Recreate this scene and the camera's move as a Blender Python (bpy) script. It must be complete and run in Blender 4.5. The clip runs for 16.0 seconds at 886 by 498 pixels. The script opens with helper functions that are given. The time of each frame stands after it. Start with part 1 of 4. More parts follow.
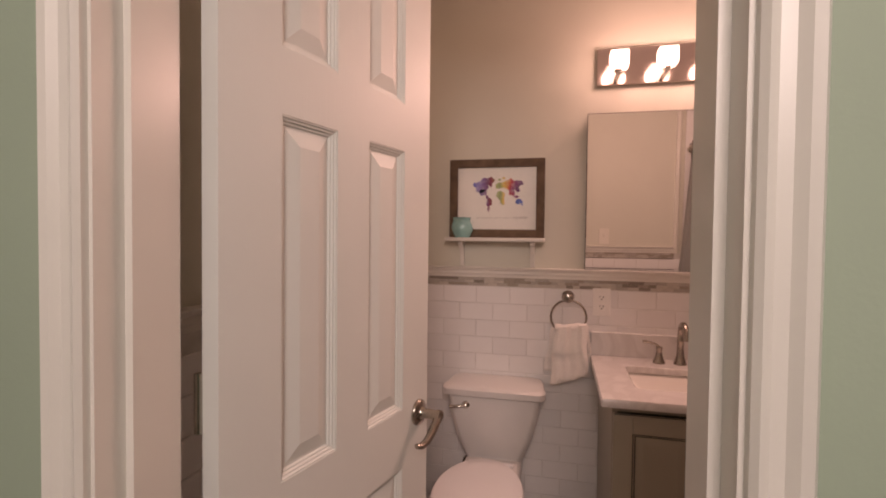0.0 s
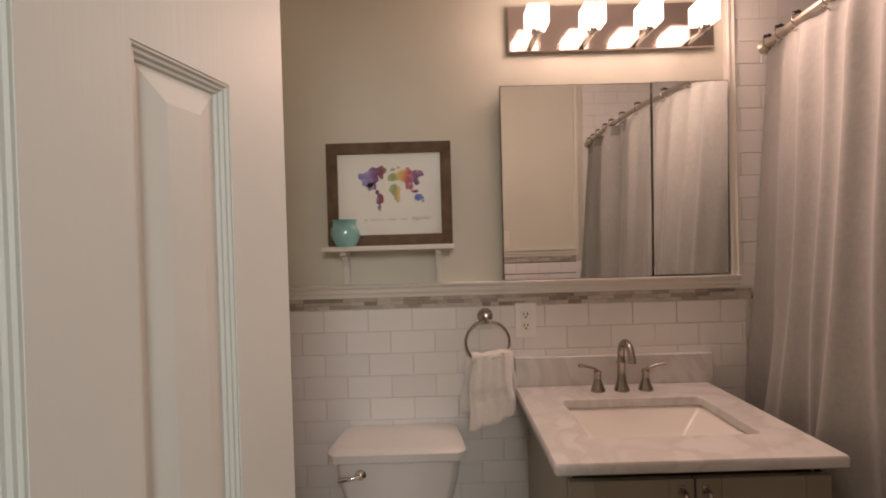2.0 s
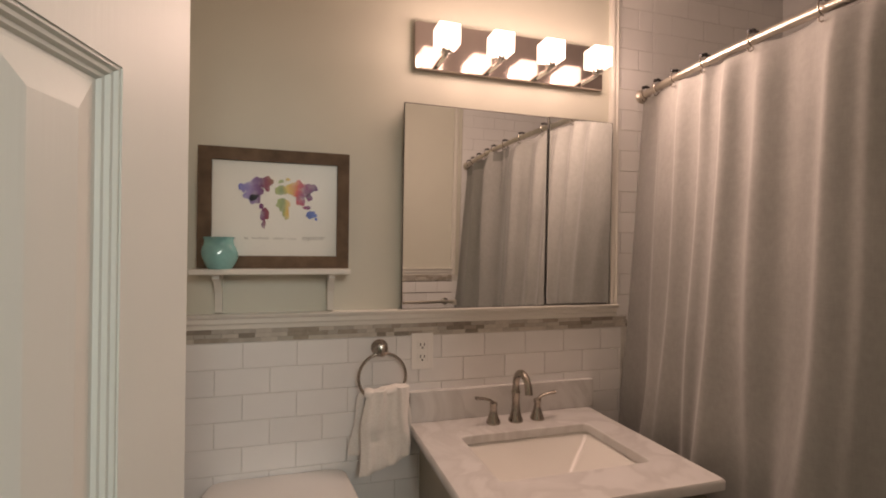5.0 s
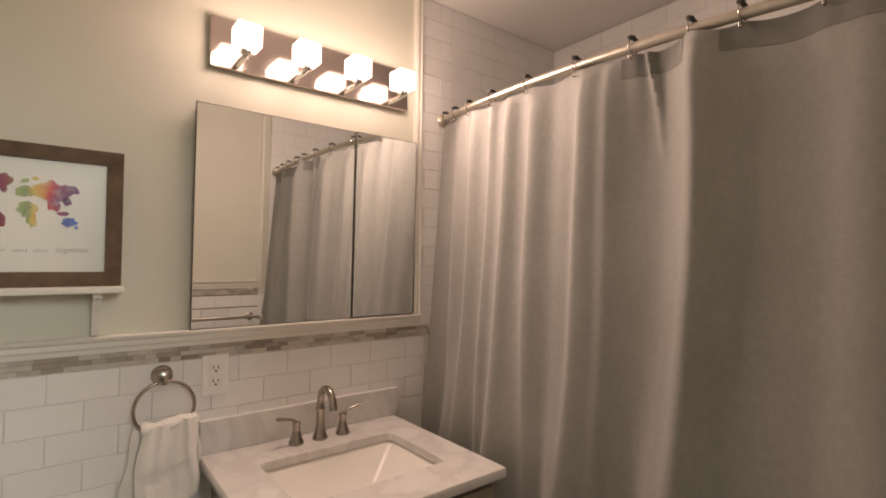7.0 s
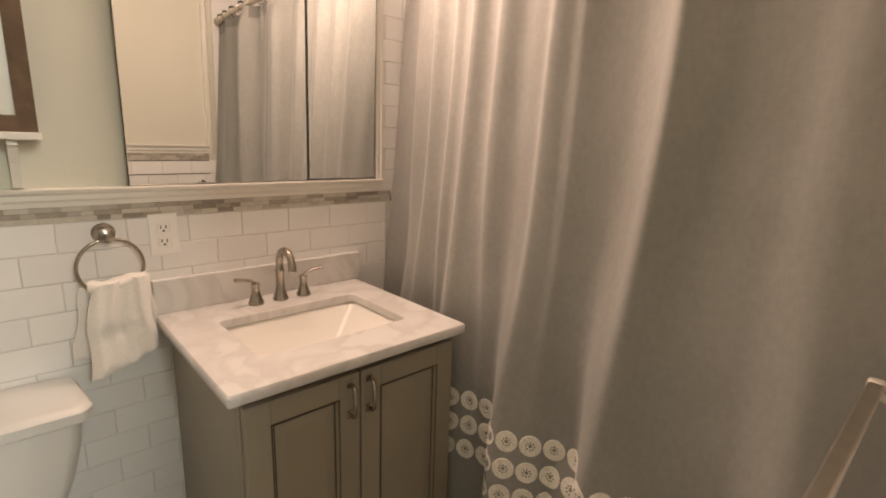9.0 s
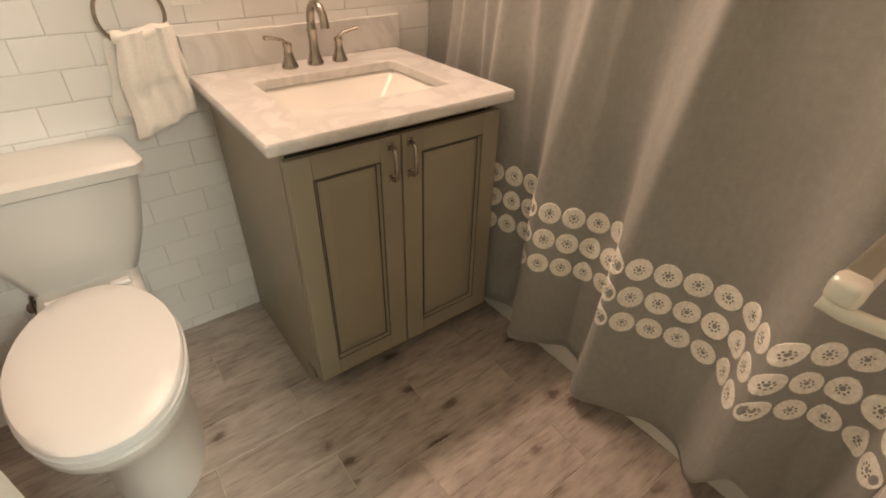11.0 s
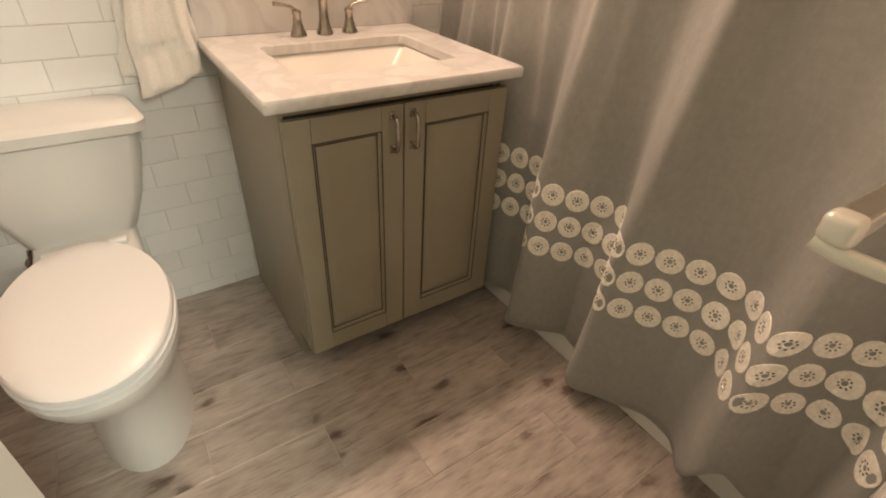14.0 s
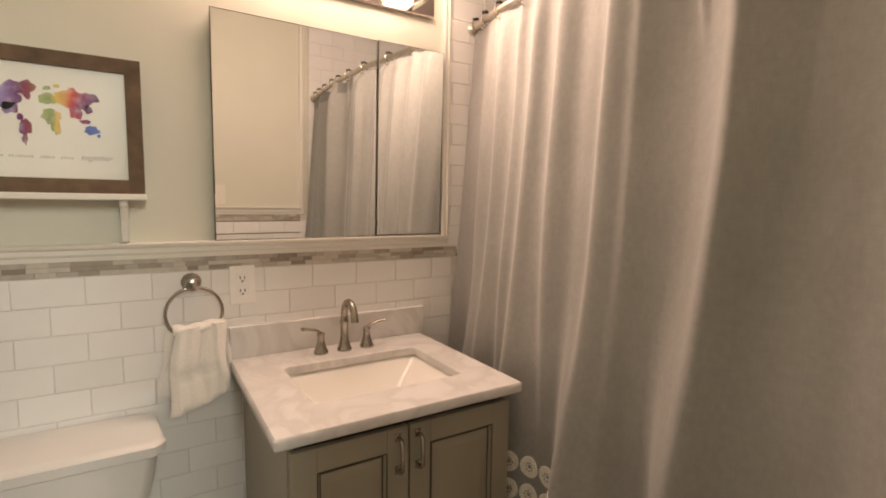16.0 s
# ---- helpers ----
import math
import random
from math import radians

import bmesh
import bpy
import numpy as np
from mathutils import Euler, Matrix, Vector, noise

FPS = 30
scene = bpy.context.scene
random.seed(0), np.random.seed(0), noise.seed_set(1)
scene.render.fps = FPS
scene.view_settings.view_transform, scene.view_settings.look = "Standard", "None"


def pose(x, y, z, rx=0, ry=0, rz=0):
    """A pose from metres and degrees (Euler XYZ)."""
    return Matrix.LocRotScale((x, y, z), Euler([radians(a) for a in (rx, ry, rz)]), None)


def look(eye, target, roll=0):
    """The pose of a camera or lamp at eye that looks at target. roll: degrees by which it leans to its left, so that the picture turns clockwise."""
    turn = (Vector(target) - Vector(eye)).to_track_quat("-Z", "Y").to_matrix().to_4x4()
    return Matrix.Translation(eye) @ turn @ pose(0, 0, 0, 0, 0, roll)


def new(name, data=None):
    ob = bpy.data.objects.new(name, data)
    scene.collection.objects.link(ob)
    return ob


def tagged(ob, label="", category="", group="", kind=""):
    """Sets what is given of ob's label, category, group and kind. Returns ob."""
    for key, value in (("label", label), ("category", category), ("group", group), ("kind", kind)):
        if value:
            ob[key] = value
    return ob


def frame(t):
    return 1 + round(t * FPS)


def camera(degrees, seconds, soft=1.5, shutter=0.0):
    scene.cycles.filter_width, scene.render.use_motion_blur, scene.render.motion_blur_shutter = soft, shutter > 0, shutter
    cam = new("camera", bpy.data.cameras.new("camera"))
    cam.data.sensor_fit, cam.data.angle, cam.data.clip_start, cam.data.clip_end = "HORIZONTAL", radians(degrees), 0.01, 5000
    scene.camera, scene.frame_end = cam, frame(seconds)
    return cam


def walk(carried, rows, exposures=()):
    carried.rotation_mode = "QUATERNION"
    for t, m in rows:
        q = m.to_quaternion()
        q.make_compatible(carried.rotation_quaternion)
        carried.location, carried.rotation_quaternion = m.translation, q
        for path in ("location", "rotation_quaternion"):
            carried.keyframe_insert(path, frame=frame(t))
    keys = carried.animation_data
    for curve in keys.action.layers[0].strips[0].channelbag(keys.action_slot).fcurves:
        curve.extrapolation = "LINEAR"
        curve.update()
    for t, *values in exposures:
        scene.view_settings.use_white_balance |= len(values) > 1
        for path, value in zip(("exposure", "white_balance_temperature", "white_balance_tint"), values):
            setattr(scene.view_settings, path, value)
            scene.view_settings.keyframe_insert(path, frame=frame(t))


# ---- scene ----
cam = camera(84.55, 16.0, soft=1.9)
PATH = [
    (0, (0.409, -0.186, 1.329), (-0.058, 1.759, 1.276), 0.6),
    (0.5, (0.329, 0.006, 1.33), (0.006, 1.978, 1.252), -0.2),
    (1, (0.319, 0.136, 1.324), (0.128, 2.127, 1.27), -0.8),
    (1.5, (0.318, 0.245, 1.323), (0.244, 2.243, 1.306), -1.1),
    (2, (0.304, 0.318, 1.326), (0.309, 2.318, 1.303), -1.6),
    (2.5, (0.286, 0.352, 1.327), (0.283, 2.351, 1.278), -2),
    (3, (0.268, 0.381, 1.328), (0.249, 2.379, 1.245), -2.1),
    (5.5, (0.18, 0.459, 1.388), (0.98, 2.291, 1.438), 1.2),
    (6, (0.198, 0.448, 1.393), (1.189, 2.184, 1.461), 1.5),
    (6.5, (0.212, 0.44, 1.394), (1.343, 2.087, 1.476), 0.9),
    (7, (0.218, 0.434, 1.392), (1.451, 2.008, 1.447), 0.5),
    (7.5, (0.227, 0.439, 1.385), (1.531, 1.955, 1.339), 0.8),
    (8, (0.241, 0.456, 1.374), (1.585, 1.929, 1.219), 1.2),
    (10.5, (0.283, 0.482, 1.237), (1.378, 1.856, 0.281), 1.5),
    (11, (0.289, 0.488, 1.201), (1.284, 1.8, 0.066), 1.2),
    (11.5, (0.291, 0.487, 1.156), (1.186, 1.731, -0.13), 1),
    (12, (0.292, 0.478, 1.123), (1.118, 1.664, -0.259), 1),
    (12.5, (0.29, 0.469, 1.105), (1.089, 1.629, -0.315), 1.2),
    (13, (0.293, 0.463, 1.102), (1.103, 1.641, -0.296), 1.7),
    (13.5, (0.299, 0.46, 1.112), (1.133, 1.675, -0.24), 2),
    (14, (0.309, 0.456, 1.144), (1.265, 1.79, 0.001), 3.4),
    (14.5, (0.316, 0.451, 1.186), (1.382, 1.899, 0.312), 3.6),
    (15, (0.322, 0.443, 1.229), (1.433, 1.983, 0.601), 2.8),
    (15.5, (0.327, 0.426, 1.272), (1.433, 2.047, 0.887), 1.7),
    (16, (0.333, 0.412, 1.315), (1.378, 2.106, 1.123), 0.8),
]
EXPOSURES = [(0, 0.12, 8950, 68), (0.5, 0.22, 7950, 57), (1, 0.15, 7750, 47), (3, 0.08, 7850, 43), (5.5, 0.11, 7850, 38), (7, 0.38, 7600, 34), (8, 0.63, 7650, 32), (10.5, 1.07, 8450, 32), (12.5, 1.18, 8500, 31), (14.5, 1.20, 8400, 32), (16, 0.78, 8100, 33)]
walk(cam, [(t, look(eye, target, roll)) for t, eye, target, roll in PATH], EXPOSURES)
# ---------------------------------------------------------------- world and lamps
world = bpy.data.worlds.new("world")
scene.world = world
world.use_nodes = True
world.node_tree.nodes["Background"].inputs[0].default_value = (0.75, 0.85, 0.8, 1)
world.node_tree.nodes["Background"].inputs[1].default_value = 0.05

NW, SW, WW, EW, CEIL = 2.0, 0.385, -0.265, 2.14, 2.447   # inner faces of the walls, ceiling height
HALL = 0.26                                             # hall face of the door wall
LAMPS_X = (0.626, 0.805, 0.984, 1.162)
LAMP_Y, LAMP_Z = 1.88, 2.032


def lamp(name, kind, energy, color, m, size):
    data = bpy.data.lights.new(name, kind)
    data.energy, data.color = energy, color
    if kind == "AREA":
        data.shape, data.size, data.size_y = "RECTANGLE", size, size
    else:
        data.shadow_soft_size = size
    ob = new(name, data)
    ob.matrix_world = m
    return ob


WARM = (1.0, 0.868, 0.725)
for lx in LAMPS_X:
    lamp("vanity_bulb", "POINT", 1.0, WARM, pose(lx, LAMP_Y - 0.03, LAMP_Z), 0.05)
    glow = lamp("vanity_bulb_front", "SPOT", 6.6, WARM, look((lx, LAMP_Y - 0.03, LAMP_Z), (lx, LAMP_Y - 1.03, LAMP_Z - 0.62)), 0.05)
    glow.data.spot_size, glow.data.spot_blend = radians(178), 1.0
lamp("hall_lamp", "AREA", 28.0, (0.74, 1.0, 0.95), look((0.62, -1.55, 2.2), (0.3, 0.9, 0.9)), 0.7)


# ---------------------------------------------------------------- materials
def mat(name, color, rough=0.5, metal=0.0, var=0.08, scale=6.0, bump=0.0, bscale=60.0, coat=0.0, spec=0.5, rand=0.0):
    m = bpy.data.materials.new(name)
    m.use_nodes = True
    nt = m.node_tree
    b = nt.nodes["Principled BSDF"]
    b.inputs["Roughness"].default_value, b.inputs["Metallic"].default_value = rough, metal
    b.inputs["Coat Weight"].default_value = coat
    b.inputs["Specular IOR Level"].default_value = spec
    tc = nt.nodes.new("ShaderNodeTexCoord")
    n1 = nt.nodes.new("ShaderNodeTexNoise")
    n1.inputs["Scale"].default_value, n1.inputs["Detail"].default_value = scale, 6
    nt.links.new(tc.outputs["Object"], n1.inputs["Vector"])
    ramp = nt.nodes.new("ShaderNodeValToRGB")
    c0 = [max(0, c * (1 - var)) for c in color]
    c1 = [min(1, c * (1 + var)) for c in color]
    ramp.color_ramp.elements[0].color, ramp.color_ramp.elements[1].color = (*c0, 1), (*c1, 1)
    ramp.color_ramp.elements[0].position, ramp.color_ramp.elements[1].position = 0.3, 0.7
    nt.links.new(n1.outputs["Fac"], ramp.inputs[0])
    out = ramp.outputs[0]
    if rand:
        oi = nt.nodes.new("ShaderNodeObjectInfo")
        hsv = nt.nodes.new("ShaderNodeHueSaturation")
        mr = nt.nodes.new("ShaderNodeMapRange")
        mr.inputs["To Min"].default_value, mr.inputs["To Max"].default_value = 1 - rand, 1 + rand
        nt.links.new(oi.outputs["Random"], mr.inputs["Value"])
        nt.links.new(mr.outputs[0], hsv.inputs["Value"])
        nt.links.new(out, hsv.inputs["Color"])
        out = hsv.outputs[0]
    nt.links.new(out, b.inputs["Base Color"])
    if bump:
        n2 = nt.nodes.new("ShaderNodeTexNoise")
        n2.inputs["Scale"].default_value, n2.inputs["Detail"].default_value = bscale, 4
        nt.links.new(tc.outputs["Object"], n2.inputs["Vector"])
        bp = nt.nodes.new("ShaderNodeBump")
        bp.inputs["Strength"].default_value, bp.inputs["Distance"].default_value = bump, 0.002
        nt.links.new(n2.outputs["Fac"], bp.inputs["Height"])
        nt.links.new(bp.outputs[0], b.inputs["Normal"])
    return m


M_WALL = mat("wall_paint", (0.65, 0.645, 0.555), 0.6, var=0.03, scale=3, bump=0.12, bscale=180)
M_CEIL = mat("ceiling_paint", (0.82, 0.80, 0.77), 0.7, var=0.02, scale=3, bump=0.1, bscale=150)
M_HALL = mat("hall_paint", (0.32, 0.43, 0.33), 0.6, var=0.03, scale=3, bump=0.12, bscale=180)
M_TRIM = mat("trim_paint", (0.74, 0.72, 0.66), 0.3, var=0.03, scale=4, bump=0.04, bscale=90)
M_TILE = mat("white_tile", (0.82, 0.815, 0.80), 0.16, var=0.03, scale=5, bump=0.03, bscale=25, rand=0.035)
M_GROUT = mat("grout", (0.65, 0.635, 0.595), 0.85, var=0.12, scale=20, bump=0.2, bscale=200)
M_FGROUT = mat("floor_grout", (0.47, 0.41, 0.36), 0.85, var=0.15, scale=20)
M_PORC = mat("porcelain", (0.70, 0.692, 0.668), 0.3, var=0.015, scale=3, coat=0.08)
M_SINK = mat("sink_porcelain", (0.84, 0.82, 0.77), 0.2, var=0.015, scale=3, coat=0.1)
M_SEAT = mat("seat_plastic", (0.77, 0.772, 0.77), 0.34, var=0.015, scale=3)
M_NICKEL = mat("brushed_nickel", (0.40, 0.355, 0.31), 0.24, 1.0, var=0.06, scale=30)
M_CHROME = mat("chrome", (0.72, 0.70, 0.67), 0.07, 1.0, var=0.03, scale=20)
M_KNOB = mat("cream_nickel", (0.74, 0.70, 0.62), 0.34, 0.35, var=0.04, scale=20)
M_BAR = mat("satin_bar", (0.62, 0.57, 0.50), 0.35, 1.0, var=0.05, scale=30)
M_PLATE = mat("satin_plate", (0.62, 0.53, 0.49), 0.14, 1.0, var=0.05, scale=12)
M_CAB = mat("cabinet_paint", (0.308, 0.276, 0.212), 0.42, var=0.05, scale=5, bump=0.05, bscale=70)
M_GLAZE = mat("dark_glaze", (0.07, 0.055, 0.04), 0.6, var=0.3, scale=30)
# near-black that paints the shade in the cabinet's recess and door gaps
M_SHADOW = mat("cabinet_recess_shade", (0.10, 0.085, 0.06), 0.8, var=0.1)
M_WOOD = mat("frame_wood", (0.13, 0.085, 0.055), 0.62, spec=0.2, var=0.35, scale=18, bump=0.15, bscale=60)
M_PAPER = mat("print_paper", (0.86, 0.83, 0.76), 0.8, var=0.02, scale=8)
M_BLUE = mat("blue_wash", (0.10, 0.17, 0.50), 0.8, var=0.4, scale=60)
M_INK = mat("print_ink", (0.46, 0.43, 0.38), 0.8, var=0.1)
M_VASE = mat("turquoise_glaze", (0.17, 0.42, 0.40), 0.18, var=0.25, scale=14, bump=0.1, bscale=30, coat=0.4)
M_PLASTIC = mat("outlet_plastic", (0.86, 0.845, 0.81), 0.35, var=0.01)
M_ALMOND = mat("switch_plastic", (0.76, 0.73, 0.65), 0.4, var=0.01)
M_DARK = mat("dark_slot", (0.03, 0.03, 0.03), 0.6)
M_THREAD = mat("white_thread", (0.86, 0.83, 0.75), 0.9, var=0.12, scale=120, bump=0.5, bscale=500)
M_STITCH = mat("dark_stitch", (0.16, 0.14, 0.11), 0.9, var=0.2, scale=200)
M_TUB = mat("tub_enamel", (0.78, 0.77, 0.73), 0.15, var=0.02)


def node_mat(name, rough):
    m = bpy.data.materials.new(name)
    m.use_nodes = True
    nt = m.node_tree
    b = nt.nodes["Principled BSDF"]
    b.inputs["Roughness"].default_value = rough
    return m, nt, b


def ramp_of(nt, stops):
    r = nt.nodes.new("ShaderNodeValToRGB")
    els = r.color_ramp.elements
    els[0].position, els[0].color = stops[0][0], (*stops[0][1], 1)
    els[1].position, els[1].color = stops[-1][0], (*stops[-1][1], 1)
    for p, c in stops[1:-1]:
        e = els.new(p)
        e.color = (*c, 1)
    return r


def mapped(nt, scale, rand=False):
    tc = nt.nodes.new("ShaderNodeTexCoord")
    mp = nt.nodes.new("ShaderNodeMapping")
    mp.inputs["Scale"].default_value = scale
    nt.links.new(tc.outputs["Object"], mp.inputs["Vector"])
    if rand:
        oi = nt.nodes.new("ShaderNodeObjectInfo")
        mul = nt.nodes.new("ShaderNodeMath")
        mul.operation = "MULTIPLY"
        mul.inputs[1].default_value = 37.0
        nt.links.new(oi.outputs["Random"], mul.inputs[0])
        nt.links.new(mul.outputs[0], mp.inputs["Location"])
    return mp


def mix(nt, fac, a, b, mode="MIX"):
    mx = nt.nodes.new("ShaderNodeMix")
    mx.data_type, mx.blend_type = "RGBA", mode
    for sock, v in ((mx.inputs[0], fac), (mx.inputs[6], a), (mx.inputs[7], b)):
        if isinstance(v, bpy.types.NodeSocket):
            nt.links.new(v, sock)
        else:
            sock.default_value = v if not isinstance(v, tuple) else (*v, 1)
    return mx.outputs[2]


def tex(nt, kind, vec, scale, detail=6.0):
    n = nt.nodes.new(kind)
    n.inputs["Scale"].default_value = scale
    if "Detail" in n.inputs:
        n.inputs["Detail"].default_value = detail
    nt.links.new(vec.outputs[0], n.inputs["Vector"])
    return n


def plank_material():
    m, nt, b = node_mat("wood_look_plank", 0.42)
    v = mapped(nt, (3.2, 9, 1), True)
    grain = tex(nt, "ShaderNodeTexNoise", v, 5.0, 9)
    base = ramp_of(nt, [(0.25, (0.32, 0.275, 0.245)), (0.42, (0.415, 0.365, 0.328)), (0.58, (0.465, 0.415, 0.378)), (0.8, (0.54, 0.49, 0.452))])
    nt.links.new(grain.outputs["Fac"], base.inputs[0])
    v2 = mapped(nt, (5.2, 9.0, 1), True)
    warp = tex(nt, "ShaderNodeTexNoise", v2, 3.5, 5)
    wv = nt.nodes.new("ShaderNodeMix")
    wv.data_type = "VECTOR"
    wv.inputs[0].default_value = 0.30
    nt.links.new(v2.outputs[0], wv.inputs[4])
    nt.links.new(warp.outputs["Color"], wv.inputs[5])
    knot = nt.nodes.new("ShaderNodeTexVoronoi")
    knot.voronoi_dimensions = "2D"
    knot.inputs["Scale"].default_value = 1.0
    nt.links.new(wv.outputs[1], knot.inputs["Vector"])
    kr = ramp_of(nt, [(0.0, (0.92, 0.92, 0.92)), (0.07, (0.74, 0.74, 0.74)), (0.10, (0.34, 0.34, 0.34)), (0.16, (0.13, 0.13, 0.13)), (0.25, (0, 0, 0))])
    nt.links.new(knot.outputs["Distance"], kr.inputs[0])
    v4 = mapped(nt, (3.0, 3.0, 1), True)
    gate = tex(nt, "ShaderNodeTexNoise", v4, 2.0, 2)
    gr = ramp_of(nt, [(0.42, (0.05, 0.05, 0.05)), (0.52, (1, 1, 1))])
    nt.links.new(gate.outputs["Fac"], gr.inputs[0])
    k = mix(nt, 1.0, kr.outputs[0], gr.outputs[0], "MULTIPLY")
    c1 = mix(nt, k, base.outputs[0], (0.10, 0.062, 0.048))
    v3 = mapped(nt, (2.2, 5, 1), True)
    blot = tex(nt, "ShaderNodeTexNoise", v3, 1.6, 4)
    br = ramp_of(nt, [(0.35, (0.80, 0.78, 0.76)), (0.65, (1.08, 1.07, 1.06))])
    nt.links.new(blot.outputs["Fac"], br.inputs[0])
    v5 = mapped(nt, (5, 46, 1), True)
    fine = tex(nt, "ShaderNodeTexNoise", v5, 2.6, 6)
    fr = ramp_of(nt, [(0.34, (0.74, 0.715, 0.69)), (0.43, (0.98, 0.975, 0.97)), (0.70, (1.06, 1.06, 1.06))])
    nt.links.new(fine.outputs["Fac"], fr.inputs[0])
    c2 = mix(nt, 1.0, mix(nt, 1.0, c1, br.outputs[0], "MULTIPLY"), fr.outputs[0], "MULTIPLY")
    nt.links.new(c2, b.inputs["Base Color"])
    bp = nt.nodes.new("ShaderNodeBump")
    bp.inputs["Strength"].default_value, bp.inputs["Distance"].default_value = 0.25, 0.002
    nt.links.new(grain.outputs["Fac"], bp.inputs["Height"])
    nt.links.new(bp.outputs[0], b.inputs["Normal"])
    return m


def marble_material(name, base, vein, rough):
    m, nt, b = node_mat(name, rough)
    v = mapped(nt, (1, 1, 1))
    n = tex(nt, "ShaderNodeTexNoise", v, 3.5, 9)
    n.inputs["Distortion"].default_value = 1.6
    r = ramp_of(nt, [(0.36, base), (0.5, vein), (0.56, base), (0.8, tuple(min(1, c * 1.05) for c in base))])
    nt.links.new(n.outputs["Fac"], r.inputs[0])
    nt.links.new(r.outputs[0], b.inputs["Base Color"])
    return m


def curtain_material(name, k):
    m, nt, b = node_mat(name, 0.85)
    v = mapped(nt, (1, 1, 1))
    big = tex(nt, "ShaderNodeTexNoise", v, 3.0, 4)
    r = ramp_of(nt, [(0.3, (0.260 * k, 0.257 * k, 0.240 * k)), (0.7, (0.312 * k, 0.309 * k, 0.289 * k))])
    nt.links.new(big.outputs["Fac"], r.inputs[0])
    va = mapped(nt, (1, 1, 0.08))
    vb = mapped(nt, (0.08, 0.08, 1))
    wa, wb = tex(nt, "ShaderNodeTexNoise", va, 420, 2), tex(nt, "ShaderNodeTexNoise", vb, 420, 2)
    weave = mix(nt, 0.5, wa.outputs["Color"], wb.outputs["Color"])
    wr = ramp_of(nt, [(0.3, (0.93, 0.93, 0.93)), (0.7, (1.06, 1.06, 1.06))])
    nt.links.new(weave, wr.inputs[0])
    slub = tex(nt, "ShaderNodeTexNoise", mapped(nt, (1, 1, 0.7)), 75, 5)
    sr = ramp_of(nt, [(0.3, (0.94, 0.94, 0.94)), (0.7, (1.05, 1.05, 1.05))])
    nt.links.new(slub.outputs["Fac"], sr.inputs[0])
    woven = mix(nt, 1.0, r.outputs[0], wr.outputs[0], "MULTIPLY")
    nt.links.new(mix(nt, 1.0, woven, sr.outputs[0], "MULTIPLY"), b.inputs["Base Color"])
    b.inputs["Sheen Weight"].default_value = 0.25
    bp = nt.nodes.new("ShaderNodeBump")
    bp.inputs["Strength"].default_value, bp.inputs["Distance"].default_value = 0.3, 0.001
    nt.links.new(weave, bp.inputs["Height"])
    nt.links.new(bp.outputs[0], b.inputs["Normal"])
    return m


def print_material():
    """Watercolour wash: hue runs across the map from blue and purple over green and yellow to red and violet."""
    m, nt, b = node_mat("watercolour", 0.8)
    tc = nt.nodes.new("ShaderNodeTexCoord")
    sep = nt.nodes.new("ShaderNodeSeparateXYZ")
    nt.links.new(tc.outputs["Object"], sep.inputs[0])
    v = mapped(nt, (1, 1, 1))
    n = tex(nt, "ShaderNodeTexNoise", v, 28, 5)
    ad = nt.nodes.new("ShaderNodeMath")
    ad.operation = "MULTIPLY_ADD"
    ad.inputs[1].default_value, ad.inputs[2].default_value = 0.05, -0.025
    nt.links.new(n.outputs["Fac"], ad.inputs[0])
    su = nt.nodes.new("ShaderNodeMath")
    nt.links.new(sep.outputs[0], su.inputs[0])
    nt.links.new(ad.outputs[0], su.inputs[1])
    mr = nt.nodes.new("ShaderNodeMapRange")
    mr.inputs["From Min"].default_value, mr.inputs["From Max"].default_value = -0.11, 0.11
    nt.links.new(su.outputs[0], mr.inputs["Value"])
    r = ramp_of(nt, [(0.0, (0.12, 0.20, 0.55)), (0.17, (0.36, 0.27, 0.52)), (0.32, (0.18, 0.025, 0.13)), (0.42, (0.34, 0.07, 0.08)),
                     (0.50, (0.42, 0.50, 0.20)), (0.58, (0.26, 0.34, 0.14)), (0.64, (0.75, 0.55, 0.14)), (0.76, (0.70, 0.08, 0.06)), (0.86, (0.30, 0.05, 0.16)), (0.96, (0.17, 0.03, 0.15))])
    nt.links.new(mr.outputs[0], r.inputs[0])
    v2 = mapped(nt, (1, 1, 1))
    n2 = tex(nt, "ShaderNodeTexNoise", v2, 45, 6)
    r2 = ramp_of(nt, [(0.48, (0.0, 0.0, 0.0)), (0.75, (0.4, 0.4, 0.4))])
    nt.links.new(n2.outputs["Fac"], r2.inputs[0])
    nt.links.new(mix(nt, r2.outputs[0], r.outputs[0], (0.80, 0.76, 0.70)), b.inputs["Base Color"])
    return m


def door_material():
    """Smooth paint over an embossed upright wood grain."""
    m, nt, b = node_mat("door_paint", 0.5)
    v = mapped(nt, (1, 1, 1))
    n = tex(nt, "ShaderNodeTexNoise", v, 3.0, 4)
    r = ramp_of(nt, [(0.3, (0.69, 0.725, 0.685)), (0.7, (0.73, 0.765, 0.725))])
    nt.links.new(n.outputs["Fac"], r.inputs[0])
    nt.links.new(r.outputs[0], b.inputs["Base Color"])
    b.inputs["Specular IOR Level"].default_value = 0.3
    g = tex(nt, "ShaderNodeTexNoise", mapped(nt, (170, 170, 5)), 1.0, 5)
    bp = nt.nodes.new("ShaderNodeBump")
    bp.inputs["Strength"].default_value, bp.inputs["Distance"].default_value = 0.35, 0.0008
    nt.links.new(g.outputs["Fac"], bp.inputs["Height"])
    nt.links.new(bp.outputs[0], b.inputs["Normal"])
    return m


